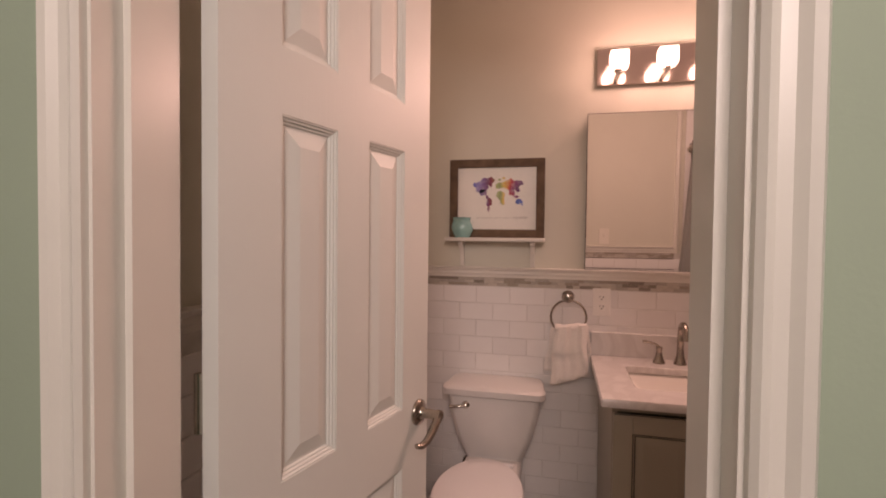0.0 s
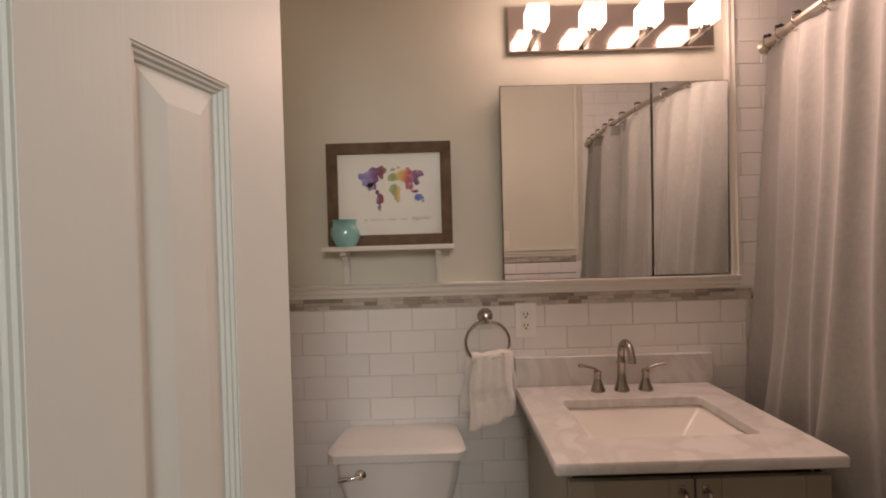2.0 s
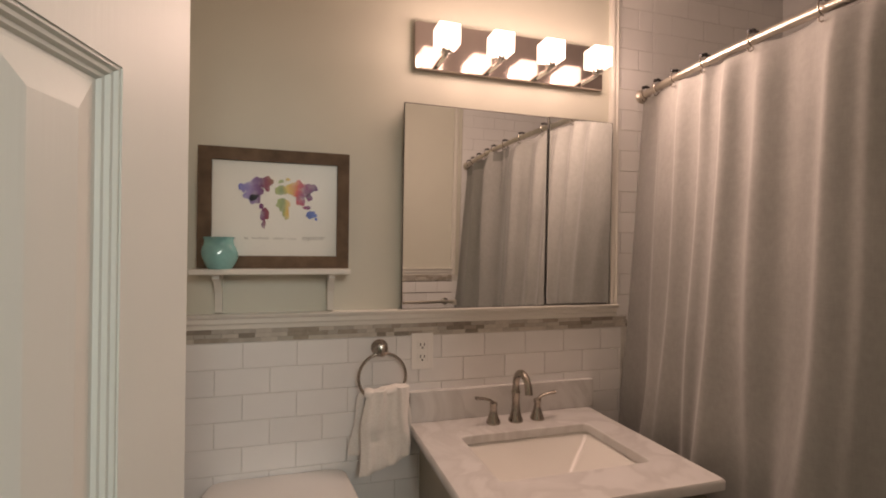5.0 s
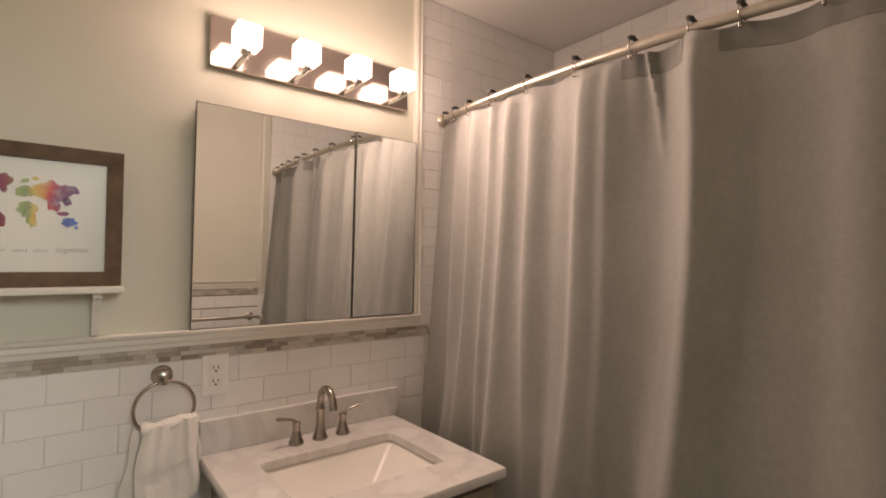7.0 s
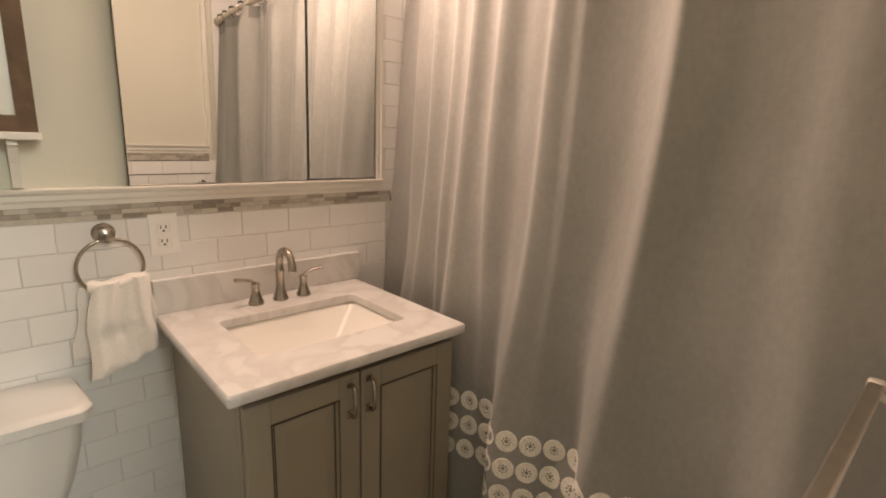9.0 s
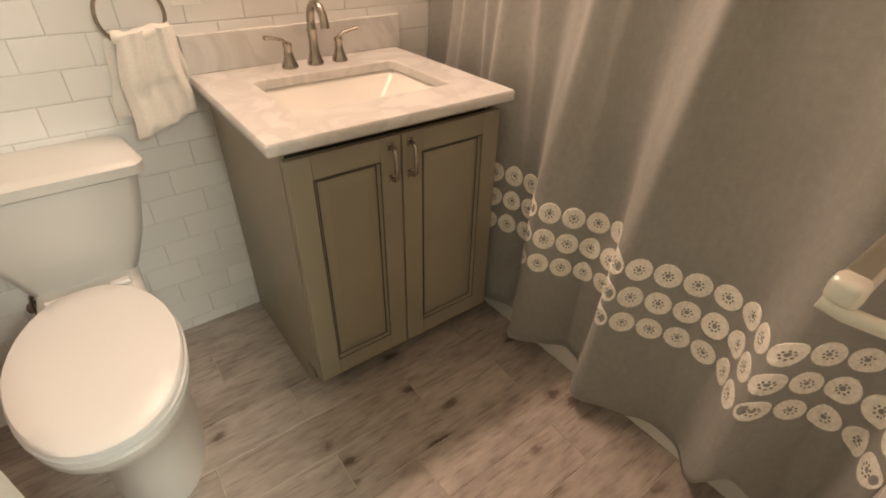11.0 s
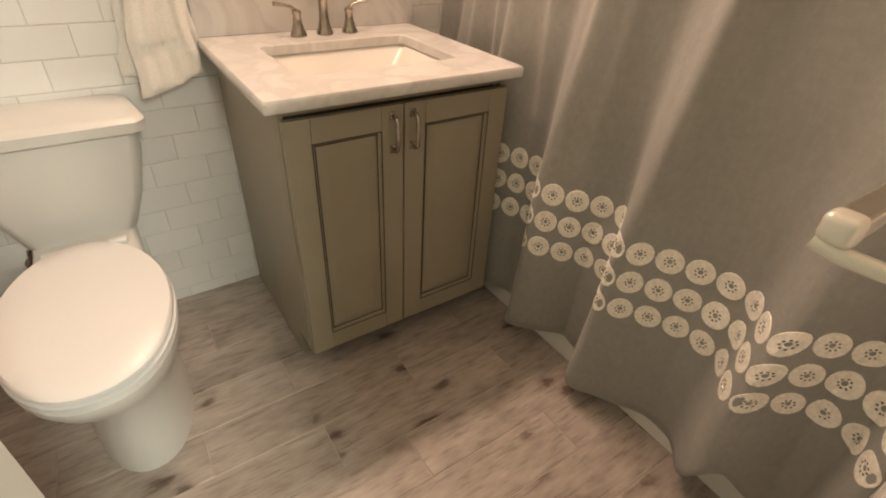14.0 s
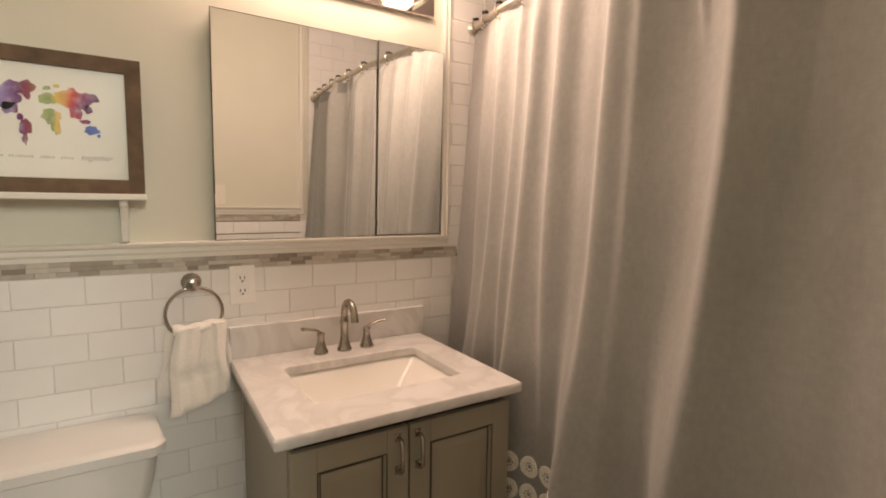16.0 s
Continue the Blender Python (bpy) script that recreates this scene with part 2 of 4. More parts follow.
def towel_material():
    m, nt, b = node_mat("terry_cloth", 0.95)
    v = mapped(nt, (1, 1, 1))
    n = tex(nt, "ShaderNodeTexNoise", v, 260, 3)
    r = ramp_of(nt, [(0.3, (0.80, 0.755, 0.705)), (0.7, (0.90, 0.865, 0.82))])
    nt.links.new(n.outputs["Fac"], r.inputs[0])
    nt.links.new(r.outputs[0], b.inputs["Base Color"])
    b.inputs["Sheen Weight"].default_value = 0.4
    bp = nt.nodes.new("ShaderNodeBump")
    bp.inputs["Strength"].default_value, bp.inputs["Distance"].default_value = 0.35, 0.0015
    nt.links.new(n.outputs["Fac"], bp.inputs["Height"])
    nt.links.new(bp.outputs[0], b.inputs["Normal"])
    return m


def shade_material():
    m, nt, b = node_mat("lit_glass_shade", 0.3)
    b.inputs["Base Color"].default_value = (0.95, 0.92, 0.85, 1)
    b.inputs["Emission Color"].default_value = (1.0, 0.86, 0.70, 1)
    b.inputs["Emission Strength"].default_value = 2.6
    return m


def mirror_material():
    m, nt, b = node_mat("mirror_glass", 0.01)
    b.inputs["Base Color"].default_value = (0.82, 0.85, 0.84, 1)
    b.inputs["Metallic"].default_value = 1.0
    return m


def glass_material():
    """Thin clear glass: light passes straight, and the surface adds its gloss."""
    m, nt, b = node_mat("picture_glass", 0.03)
    clear = nt.nodes.new("ShaderNodeBsdfTransparent")
    gloss = nt.nodes.new("ShaderNodeBsdfGlossy")
    gloss.inputs["Roughness"].default_value = 0.30
    fr = nt.nodes.new("ShaderNodeFresnel")
    fr.inputs["IOR"].default_value = 1.25
    mx = nt.nodes.new("ShaderNodeMixShader")
    nt.links.new(fr.outputs[0], mx.inputs[0])
    nt.links.new(clear.outputs[0], mx.inputs[1])
    nt.links.new(gloss.outputs[0], mx.inputs[2])
    nt.links.new(mx.outputs[0], nt.nodes["Material Output"].inputs["Surface"])
    return m


# the hem linen is the curtain's at 0.6, with shade put into its colour
M_PLANK, M_CURTAIN, M_HEM_SHADED, M_MAP, M_TOWEL, M_DOOR = plank_material(), curtain_material("linen_curtain", 1.0), curtain_material("linen_hem_shaded", 0.6), print_material(), towel_material(), door_material()
M_MARBLE = marble_material("marble_top", (0.71, 0.70, 0.68), (0.62, 0.605, 0.585), 0.2)
M_BASE = marble_material("marble_base", (0.74, 0.715, 0.66), (0.46, 0.43, 0.38), 0.25)
M_SHADE, M_MIRROR, M_GLASS = shade_material(), mirror_material(), glass_material()
M_MOSAIC = [mat("mosaic_" + n, c, 0.2, var=0.12, scale=40) for n, c in
            (("pale", (0.52, 0.485, 0.43)), ("grey", (0.42, 0.39, 0.345)), ("taupe", (0.345, 0.305, 0.255)), ("dark", (0.25, 0.22, 0.185)))]


# ---------------------------------------------------------------- mesh helpers
def finish(name, bm, material, smooth=False):
    me = bpy.data.meshes.new(name)
    bmesh.ops.recalc_face_normals(bm, faces=bm.faces)
    bm.to_mesh(me)
    bm.free()
    me.materials.append(material)
    if smooth:
        for p in me.polygons:
            p.use_smooth = True
        me.set_sharp_from_angle(angle=radians(40))
    return me


def part(name, bm, material, parent, label="", smooth=False):
    ob = new(name, finish(name, bm, material, smooth))
    ob.parent = parent
    if label:
        ob["label"] = label
    return ob


def thing(name, at, label, category, group="", kind=""):
    ob = new(name)
    ob.empty_display_size = 0.05
    ob.location = at
    return tagged(ob, label, category, group, kind)


def box(bm, x0, x1, y0, y1, z0, z1, bev=0.0, seg=2):
    r = bmesh.ops.create_cube(bm, size=1)
    vs = r["verts"]
    for v in vs:
        v.co = Vector((x0 + (v.co.x + 0.5) * (x1 - x0), y0 + (v.co.y + 0.5) * (y1 - y0), z0 + (v.co.z + 0.5) * (z1 - z0)))
    if bev:
        es = list({e for v in vs for e in v.link_edges})
        bmesh.ops.bevel(bm, geom=es, offset=bev, segments=seg, profile=0.5, affect="EDGES")
    return bm


def boxed(x0, x1, y0, y1, z0, z1, bev=0.0, seg=2):
    return box(bmesh.new(), x0, x1, y0, y1, z0, z1, bev, seg)


def loft(bm, rings, close=True, cap=True):
    """Skin a list of rings, each a list of points with the same count."""
    vs = [[bm.verts.new(p) for p in ring] for ring in rings]
    n = len(rings[0])
    for a, b in zip(vs, vs[1:]):
        for i in range(n if close else n - 1):
            j = (i + 1) % n
            bm.faces.new((a[i], a[j], b[j], b[i]))
    if cap:
        bm.faces.new(list(reversed(vs[0])))
        bm.faces.new(vs[-1])
    return bm


def lathe(profile, at=(0, 0, 0), n=24, m=None):
    """Turn a profile of (radius, height) about z."""
    m = m or Matrix()
    rings = [[Vector(at) + m @ Vector((r * math.cos(2 * math.pi * i / n), r * math.sin(2 * math.pi * i / n), z)) for i in range(n)] for r, z in profile]
    return loft(bmesh.new(), rings)


def tube(points, radius, n=12, closed=False, flat=1.0):
    """A round rod along points; radius may be a list."""
    pts = [Vector(p) for p in points]
    k = len(pts)
    rad = radius if isinstance(radius, (list, tuple)) else [radius] * k
    rings, up = [], None
    for i, p in enumerate(pts):
        a = pts[(i - 1) % k] if closed or i else p
        b = pts[(i + 1) % k] if closed or i < k - 1 else p
        d = (b - a).normalized()
        if up is None:
            up = Vector((0, 0, 1)) if abs(d.z) < 0.9 else Vector((1, 0, 0))
        side = d.cross(up).normalized()
        up = side.cross(d).normalized()
        rings.append([p + rad[i] * (side * math.cos(2 * math.pi * j / n) + up * flat * math.sin(2 * math.pi * j / n)) for j in range(n)])
    if closed:
        rings.append(rings[0])
        bm = loft(bmesh.new(), rings, cap=False)
        bmesh.ops.remove_doubles(bm, verts=bm.verts, dist=1e-6)
        return bm
    return loft(bmesh.new(), rings)


def arc(c, r, a0, a1, n, u, v):
    """Points on an arc about c in the plane of u and v."""
    c, u, v = Vector(c), Vector(u), Vector(v)
    return [c + r * (u * math.cos(radians(a0 + (a1 - a0) * i / n)) + v * math.sin(radians(a0 + (a1 - a0) * i / n))) for i in range(n + 1)]


def rounded(cx, cy, hx, hy, r, z, n=5):
    """A rounded rectangle as a ring at height z."""
    pts = []
    for sx, sy, a in ((1, 1, 0), (-1, 1, 90), (-1, -1, 180), (1, -1, 270)):
        for i in range(n + 1):
            t = radians(a + 90 * i / n)
            pts.append(Vector((cx + sx * (hx - r) + r * math.cos(t), cy + sy * (hy - r) + r * math.sin(t), z)))
    return pts


def structure(name, bm, material, label, category, smooth=False):
    return tagged(new(name, finish(name, bm, material, smooth)), label, category, kind="structure")


# ---------------------------------------------------------------- structure
WAIN, MOS0, MOS1, RAIL1 = 1.106, 1.108, 1.146, 1.192
JL, JR, DOOR_H = -0.108, 0.555, 2.05         # door opening
TILED = 0.008

floor = structure("floor", boxed(WW - 0.1, EW + 0.1, SW - 0.19, NW + 0.1, -0.06, -0.0014), M_FGROUT, "grey-brown wood-look plank floor with pale grout lines", "floor")
hall_floor = structure("hall_floor", boxed(-1.6, 2.4, -2.2, SW - 0.19, -0.06, -0.003), M_WOOD, "dark wooden floor of the hall", "floor")
structure("ceiling", boxed(WW - 0.1, EW + 0.1, SW - 0.18, NW + 0.1, CEIL, CEIL + 0.06), M_CEIL, "plain white painted bathroom ceiling", "ceiling")
structure("hall_ceiling", boxed(-1.6, 2.4, -2.2, SW - 0.181, CEIL, CEIL + 0.06), M_CEIL, "plain white painted hall ceiling", "ceiling")

wall_north = structure("wall_north", boxed(WW - 0.1, EW + 0.1, NW, NW + 0.1, 0, CEIL), M_WALL, "pale sage painted wall above white subway tile wainscot", "wall")
wall_west = structure("wall_west", boxed(WW - 0.1, WW, SW, NW, 0, CEIL), M_WALL, "pale sage painted wall above white subway tile wainscot", "wall")
wall_east = structure("wall_east", boxed(EW, EW + 0.1, SW, NW, 0, CEIL), M_GROUT, "white subway tiled wall behind the bathtub", "wall")
bm = boxed(JR + 0.02, EW + 0.1, HALL + 0.004, SW, 0, CEIL)
box(bm, WW - 0.1, JL - 0.02, HALL + 0.004, SW, 0, CEIL)
box(bm, JL - 0.02, JR + 0.02, HALL + 0.004, SW, DOOR_H + 0.02, CEIL)
wall_south = structure("wall_south", bm, M_WALL, "pale sage painted wall with the doorway and tiled wainscot", "wall")
bm = boxed(JR + 0.02, 2.4, HALL, HALL + 0.004, 0, CEIL)
box(bm, -1.6, JL - 0.02, HALL, HALL + 0.004, 0, CEIL)
box(bm, JL - 0.02, JR + 0.02, HALL, HALL + 0.004, DOOR_H + 0.02, CEIL)
structure("hall_wall_north", bm, M_HALL, "soft green painted hall wall round the bathroom door", "wall")
structure("hall_wall_west", boxed(-1.7, -1.6, -2.2, HALL, 0, CEIL), M_HALL, "soft green painted hall wall", "wall")
structure("hall_wall_east", boxed(2.4, 2.5, -2.2, HALL, 0, CEIL), M_HALL, "soft green painted hall wall", "wall")
structure("hall_wall_south", boxed(-1.7, 2.5, -2.3, -2.2, 0, CEIL), M_HALL, "soft green painted hall wall behind the camera", "wall")

# door lining, stops and casings
bm = boxed(JL - 0.02, JL, HALL, SW, 0, DOOR_H)
box(bm, JR, JR + 0.02, HALL, SW, 0, DOOR_H)
box(bm, JL - 0.02, JR + 0.02, HALL, SW, DOOR_H, DOOR_H + 0.02)
box(bm, JL, JL + 0.011, HALL + 0.042, SW - 0.006, 0, DOOR_H)
box(bm, JR - 0.011, JR, HALL + 0.042, SW - 0.006, 0, DOOR_H)
structure("door_lining", bm, M_TRIM, "white painted wooden door lining with stops", "door frame")


def casing(name, x0, x1, y, ydir, inner, proud=1.0):
    """One upright of a moulded door casing; inner is the side towards the opening."""
    bm = bmesh.new()
    prof = [(0, 0.010), (0.12, 0.016), (0.3, 0.012), (0.55, 0.013), (0.72, 0.021), (0.9, 0.024), (1.0, 0.018)]
    xs = [(x0 + (x1 - x0) * u if inner < 0 else x1 - (x1 - x0) * u) for u, d in prof]
    ring = [(x, y + ydir * d * proud) for x, (u, d) in zip(xs, prof)] + [(xs[-1], y), (xs[0], y)]
    loft(bm, [[(px, py, 0) for px, py in ring], [(px, py, DOOR_H + 0.07) for px, py in ring]])
    return structure(name, bm, M_TRIM, "white painted moulded door casing", "door casing")


casing("door_casing_hall_west", -0.160, JL - 0.005, HALL, -1, 1)
casing("door_casing_hall_east", JR + 0.005, JR + 0.05, HALL, -1, -1)
casing("door_casing_bath_west", -0.190, JL - 0.006, SW, 1, 1, 0.4)
casing("door_casing_bath_east", JR + 0.006, JR + 0.05, SW, 1, -1, 0.45)
structure("door_casing_hall_head", boxed(-0.160, JR + 0.05, HALL - 0.026, HALL - 0.002, DOOR_H + 0.071, DOOR_H + 0.15, 0.004), M_TRIM, "white painted moulded door casing over the doorway", "door casing")
structure("door_casing_bath_head", boxed(-0.190, JR + 0.05, SW + 0.002, SW + 0.026, DOOR_H + 0.071, DOOR_H + 0.15, 0.004), M_TRIM, "white painted moulded door casing over the doorway", "door casing")

# chair rails, upright trim beside the mirror, base tiles
RAIL_PROF = [(0.0, MOS1), (0.012, MOS1), (0.014, MOS1 + 0.012), (0.020, MOS1 + 0.018), (0.020, MOS1 + 0.030), (0.030, MOS1 + 0.036), (0.034, RAIL1 - 0.002), (0.030, RAIL1), (0.0, RAIL1)]


def rail(name, a, b, nx, ny):
    bm = bmesh.new()
    loft(bm, [[(p[0] + nx * d, p[1] + ny * d, z) for d, z in RAIL_PROF] for p in (a, b)])
    return structure(name, bm, M_TRIM, "white painted moulded chair rail over the tiles", "chair rail")


rail("chair_rail_north", (WW, NW), (1.320, NW), 0, -1)
rail("chair_rail_west", (WW, SW), (WW, NW - 0.034), 1, 0)
rail("chair_rail_south", (JR + 0.052, SW), (1.25, SW), 0, 1)
bm = bmesh.new()
UP = [(1.291, 0.0), (1.291, 0.020), (1.298, 0.024), (1.303, 0.016), (1.311, 0.017), (1.315, 0.026), (1.320, 0.022), (1.320, 0.0)]
loft(bm, [[(x, NW - d, z) for x, d in UP] for z in (RAIL1, CEIL)])
structure("upright_trim_north", bm, M_TRIM, "white painted upright trim between wall paint and tile", "trim")
bm = bmesh.new()
loft(bm, [[(x - 0.05, SW + d, z) for x, d in UP] for z in (MOS1, CEIL)])
structure("upright_trim_south", bm, M_TRIM, "white painted upright trim between wall paint and tile", "trim")

# ---------------------------------------------------------------- bathtub, curtain and rod
tub = thing("bathtub", (1.7, 1.22, 0), "white enamelled bathtub behind the shower curtain", "bathtub")
bm = bmesh.new()
cx, cy, hx, hy = 1.702, 1.191, 0.434, 0.798
ring = [rounded(cx, cy, hx, hy, 0.02, z) for z in (0.0, 0.37)]
ring += [rounded(cx, cy, hx, hy, 0.03, 0.385), rounded(cx, cy, hx - 0.06, hy - 0.06, 0.1, 0.385), rounded(cx, cy, hx - 0.09, hy - 0.1, 0.1, 0.33), rounded(cx, cy, hx - 0.13, hy - 0.18, 0.12, 0.06)]
loft(bm, ring)
part("shell", bm, M_TUB, tub, smooth=True).matrix_parent_inverse = tub.matrix_basis.inverted()

ROD_Z = 1.967


def sink_of(y):
    """The rod and the cloth hang lower towards the door wall."""
    return 0.056 * (NW - y)



def rod_x(y):
    u = max(0.0, min(1.0, (y - SW) / (NW - SW)))
    return 1.340 + 0.090 * u - 0.086 * math.sin(math.pi * u) ** 0.8


rod = thing("shower_rod", (1.3, 1.22, ROD_Z), "bowed brushed nickel shower curtain rod between tiled walls", "curtain rod")
inv = Matrix.Translation((-1.3, -1.22, -ROD_Z))
pts = [(rod_x(SW + 0.012 + (NW - SW - 0.024) * i / 40), SW + 0.012 + (NW - SW - 0.024) * i / 40, ROD_Z - sink_of(SW + 0.012 + (NW - SW - 0.024) * i / 40)) for i in range(41)]
part("bar", tube(pts, 0.0125, 14), M_BAR, rod, smooth=True).matrix_parent_inverse = inv
for yy, s in ((SW + TILED, 1), (NW - TILED, -1)):
    fl = lathe([(0.026, 0), (0.026, 0.005), (0.020, 0.010), (0.016, 0.020)], (rod_x(yy), yy, ROD_Z - sink_of(yy)), 24, pose(0, 0, 0, -90 * s, 0, 0))
    part("flange", fl, M_BAR, rod, smooth=True).matrix_parent_inverse = inv

CY0, CY1, CZ0, CZ1 = SW + 0.012, NW - 0.016, 0.122, 1.955
RING_Y = (0.475, 0.575, 0.695, 0.830, 0.930, 1.070, 1.240, 1.430, 1.610, 1.755, 1.860, 1.945)   # where the rings hang
# folds: crest near the top, crest near the hem, breadth to the north and to the south, depth above and below
FOLDS = ((0.905, 0.972, 0.036, 0.036, 0.060, 0.014), (1.005, 1.060, 0.055, 0.040, -0.022, -0.004), (1.205, 1.260, 0.028, 0.070, 0.036, 0.010), (1.130, 1.170, 0.022, 0.040, 0.014, 0.0), (1.400, 1.385, 0.028, 0.050, 0.028, 0.007),
         (1.515, 1.520, 0.022, 0.036, 0.023, 0.005), (1.610, 1.625, 0.019, 0.030, 0.020, 0.011), (1.715, 1.715, 0.020, 0.036, 0.022, 0.007), (1.830, 1.800, 0.022, 0.036, 0.013, 0.004), (0.640, 0.620, 0.055, 0.060, 0.022, 0.006))
CRESTS = (0.20, 0.395, 0.615, 0.985, 1.258, 1.520, 1.780, 2.050)   # crests of the wide folds near the hem


def curtain_x(y, z):
    """The hanging cloth: wide folds below, sharper leaning ones above, gathers at the rings."""
    w = (z - CZ0) / (CZ1 - CZ0)
    ph = 2 * math.pi * float(np.interp(y + 0.012 * math.sin(7 * z + 4 * y) * (1 - w), CRESTS, range(8)))
    ph += 0.45 * (1 - math.cos(ph))
    fade = max(0.0, min(1.0, (0.62 - w) / 0.45))
    low = 0.55 - 1.55 * ((1 + math.cos(ph)) / 2) ** 1.7
    low = low * (0.057 + 0.006 * math.sin(7 * y + 2)) * (0.12 + 0.88 * fade * fade * (3 - 2 * fade))
    for ya, yb, north, south, above, below in FOLDS:
        k = max(0.0, min(1.0, (1.78 - z) / 1.25)) ** 1.6
        d = y - (ya + (yb - ya) * k) - 0.004 * math.sin(6 * z + 9 * ya)
        g = math.exp(-(d / (north if d > 0 else south)) ** 2)
        low -= g * (above + (below - above) * (1 - w) ** 1.2) * min(1.0, 0.5 + (1 - w) * 9)
    d = y - (1.034 - 0.16 * (1.93 - z))
    low -= 0.017 * math.exp(-(d / (0.008 if d > 0 else 0.012)) ** 2) * max(0.0, min(1.0, (z - 1.66) / 0.22))
    drape = 0.006 * math.sin(13 * y + 3 * z) * (1 - w)
    near = min(abs(y - q) for q in RING_Y)
    tight = -0.007 * max(0.0, w - 0.86) / 0.14 * math.exp(-(near / 0.022) ** 2)
    base = (rod_x(y) + 0.010) * w + (1.218 + 0.07 * max(0.0, y - 1.55) / 0.4) * (1 - w)
    flare = -0.02 * max(0.0, 0.35 - w) * math.cos(ph)
    x = base + low + tight + drape + flare + 0.004
    if z < 0.60:
        x = min(x, 1.262 + 0.25 * max(0.0, z - 0.50))
    return x


def drop(y, z):
    """How far the cloth hangs below the level of the north end; its lower part is drawn up beside the door wall."""
    return sink_of(y) - 0.038 * max(0.0, min(1.0, (0.635 - y) / 0.05)) * max(0.0, min(1.0, (1.3 - z) / 0.7))


def top_sag(y):
    """The top edge dips between two rings."""
    for a, b in zip(RING_Y, RING_Y[1:]):
        if a <= y <= b:
            return (b - a) * 0.055 * math.sin(math.pi * (y - a) / (b - a))
    return 0.0


def hem_lift(y):
    """The hem hangs unevenly."""
    return 0.22 * math.exp(-((y - 0.595) / 0.055) ** 2) + 0.02 * math.exp(-((y - 0.82) / 0.045) ** 2) + 0.03 * math.exp(-((y - 1.13) / 0.05) ** 2)


curtain = thing("shower_curtain", (1.22, 1.22, CZ0), "grey linen shower curtain with rows of white embroidered rings", "shower curtain")
CINV = Matrix.Translation((-1.22, -1.22, -CZ0))
bm = bmesh.new()
NY, NZ = 620, 52
grid = [[bm.verts.new((curtain_x(y, z), y, z - drop(y, z) + hem_lift(y) * max(0.0, 0.4 - (z - CZ0)) - top_sag(y) * max(0.0, j - NZ + 3) / 3))
         for j in range(NZ + 1) for z in (CZ0 + (CZ1 - CZ0) * j / NZ,)] for i in range(NY + 1) for y in (CY0 + (CY1 - CY0) * i / NY,)]
for i in range(NY):
    for j in range(NZ):
        bm.faces.new((grid[i][j], grid[i + 1][j], grid[i + 1][j + 1], grid[i][j + 1]))
cloth = part("cloth", bm, M_CURTAIN, curtain, smooth=True)
cloth.matrix_parent_inverse = CINV
sol = cloth.modifiers.new("thickness", "SOLIDIFY")
sol.thickness, sol.offset = 0.0016, 0

# the doubled hem shows along the top edge where the cloth lies open; its shade is painted as darker linen
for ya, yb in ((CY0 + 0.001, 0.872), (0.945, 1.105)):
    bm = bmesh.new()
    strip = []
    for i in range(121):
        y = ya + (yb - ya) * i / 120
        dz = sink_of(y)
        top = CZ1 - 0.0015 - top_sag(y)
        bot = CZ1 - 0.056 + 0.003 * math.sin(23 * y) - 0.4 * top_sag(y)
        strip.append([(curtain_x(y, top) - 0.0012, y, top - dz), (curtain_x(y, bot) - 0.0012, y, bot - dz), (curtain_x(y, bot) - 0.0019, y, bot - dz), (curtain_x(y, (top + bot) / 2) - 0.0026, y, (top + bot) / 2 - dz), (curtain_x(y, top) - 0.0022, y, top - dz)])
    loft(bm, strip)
    part("top_hem", bm, M_HEM_SHADED, curtain, "doubled top hem with shade painted in its darker colour", smooth=True).matrix_parent_inverse = CINV

# embroidered rings, mapped on the cloth
ylist = np.linspace(CY0, CY1, 1500)
RINGS_Z = (0.540, 0.461, 0.382)
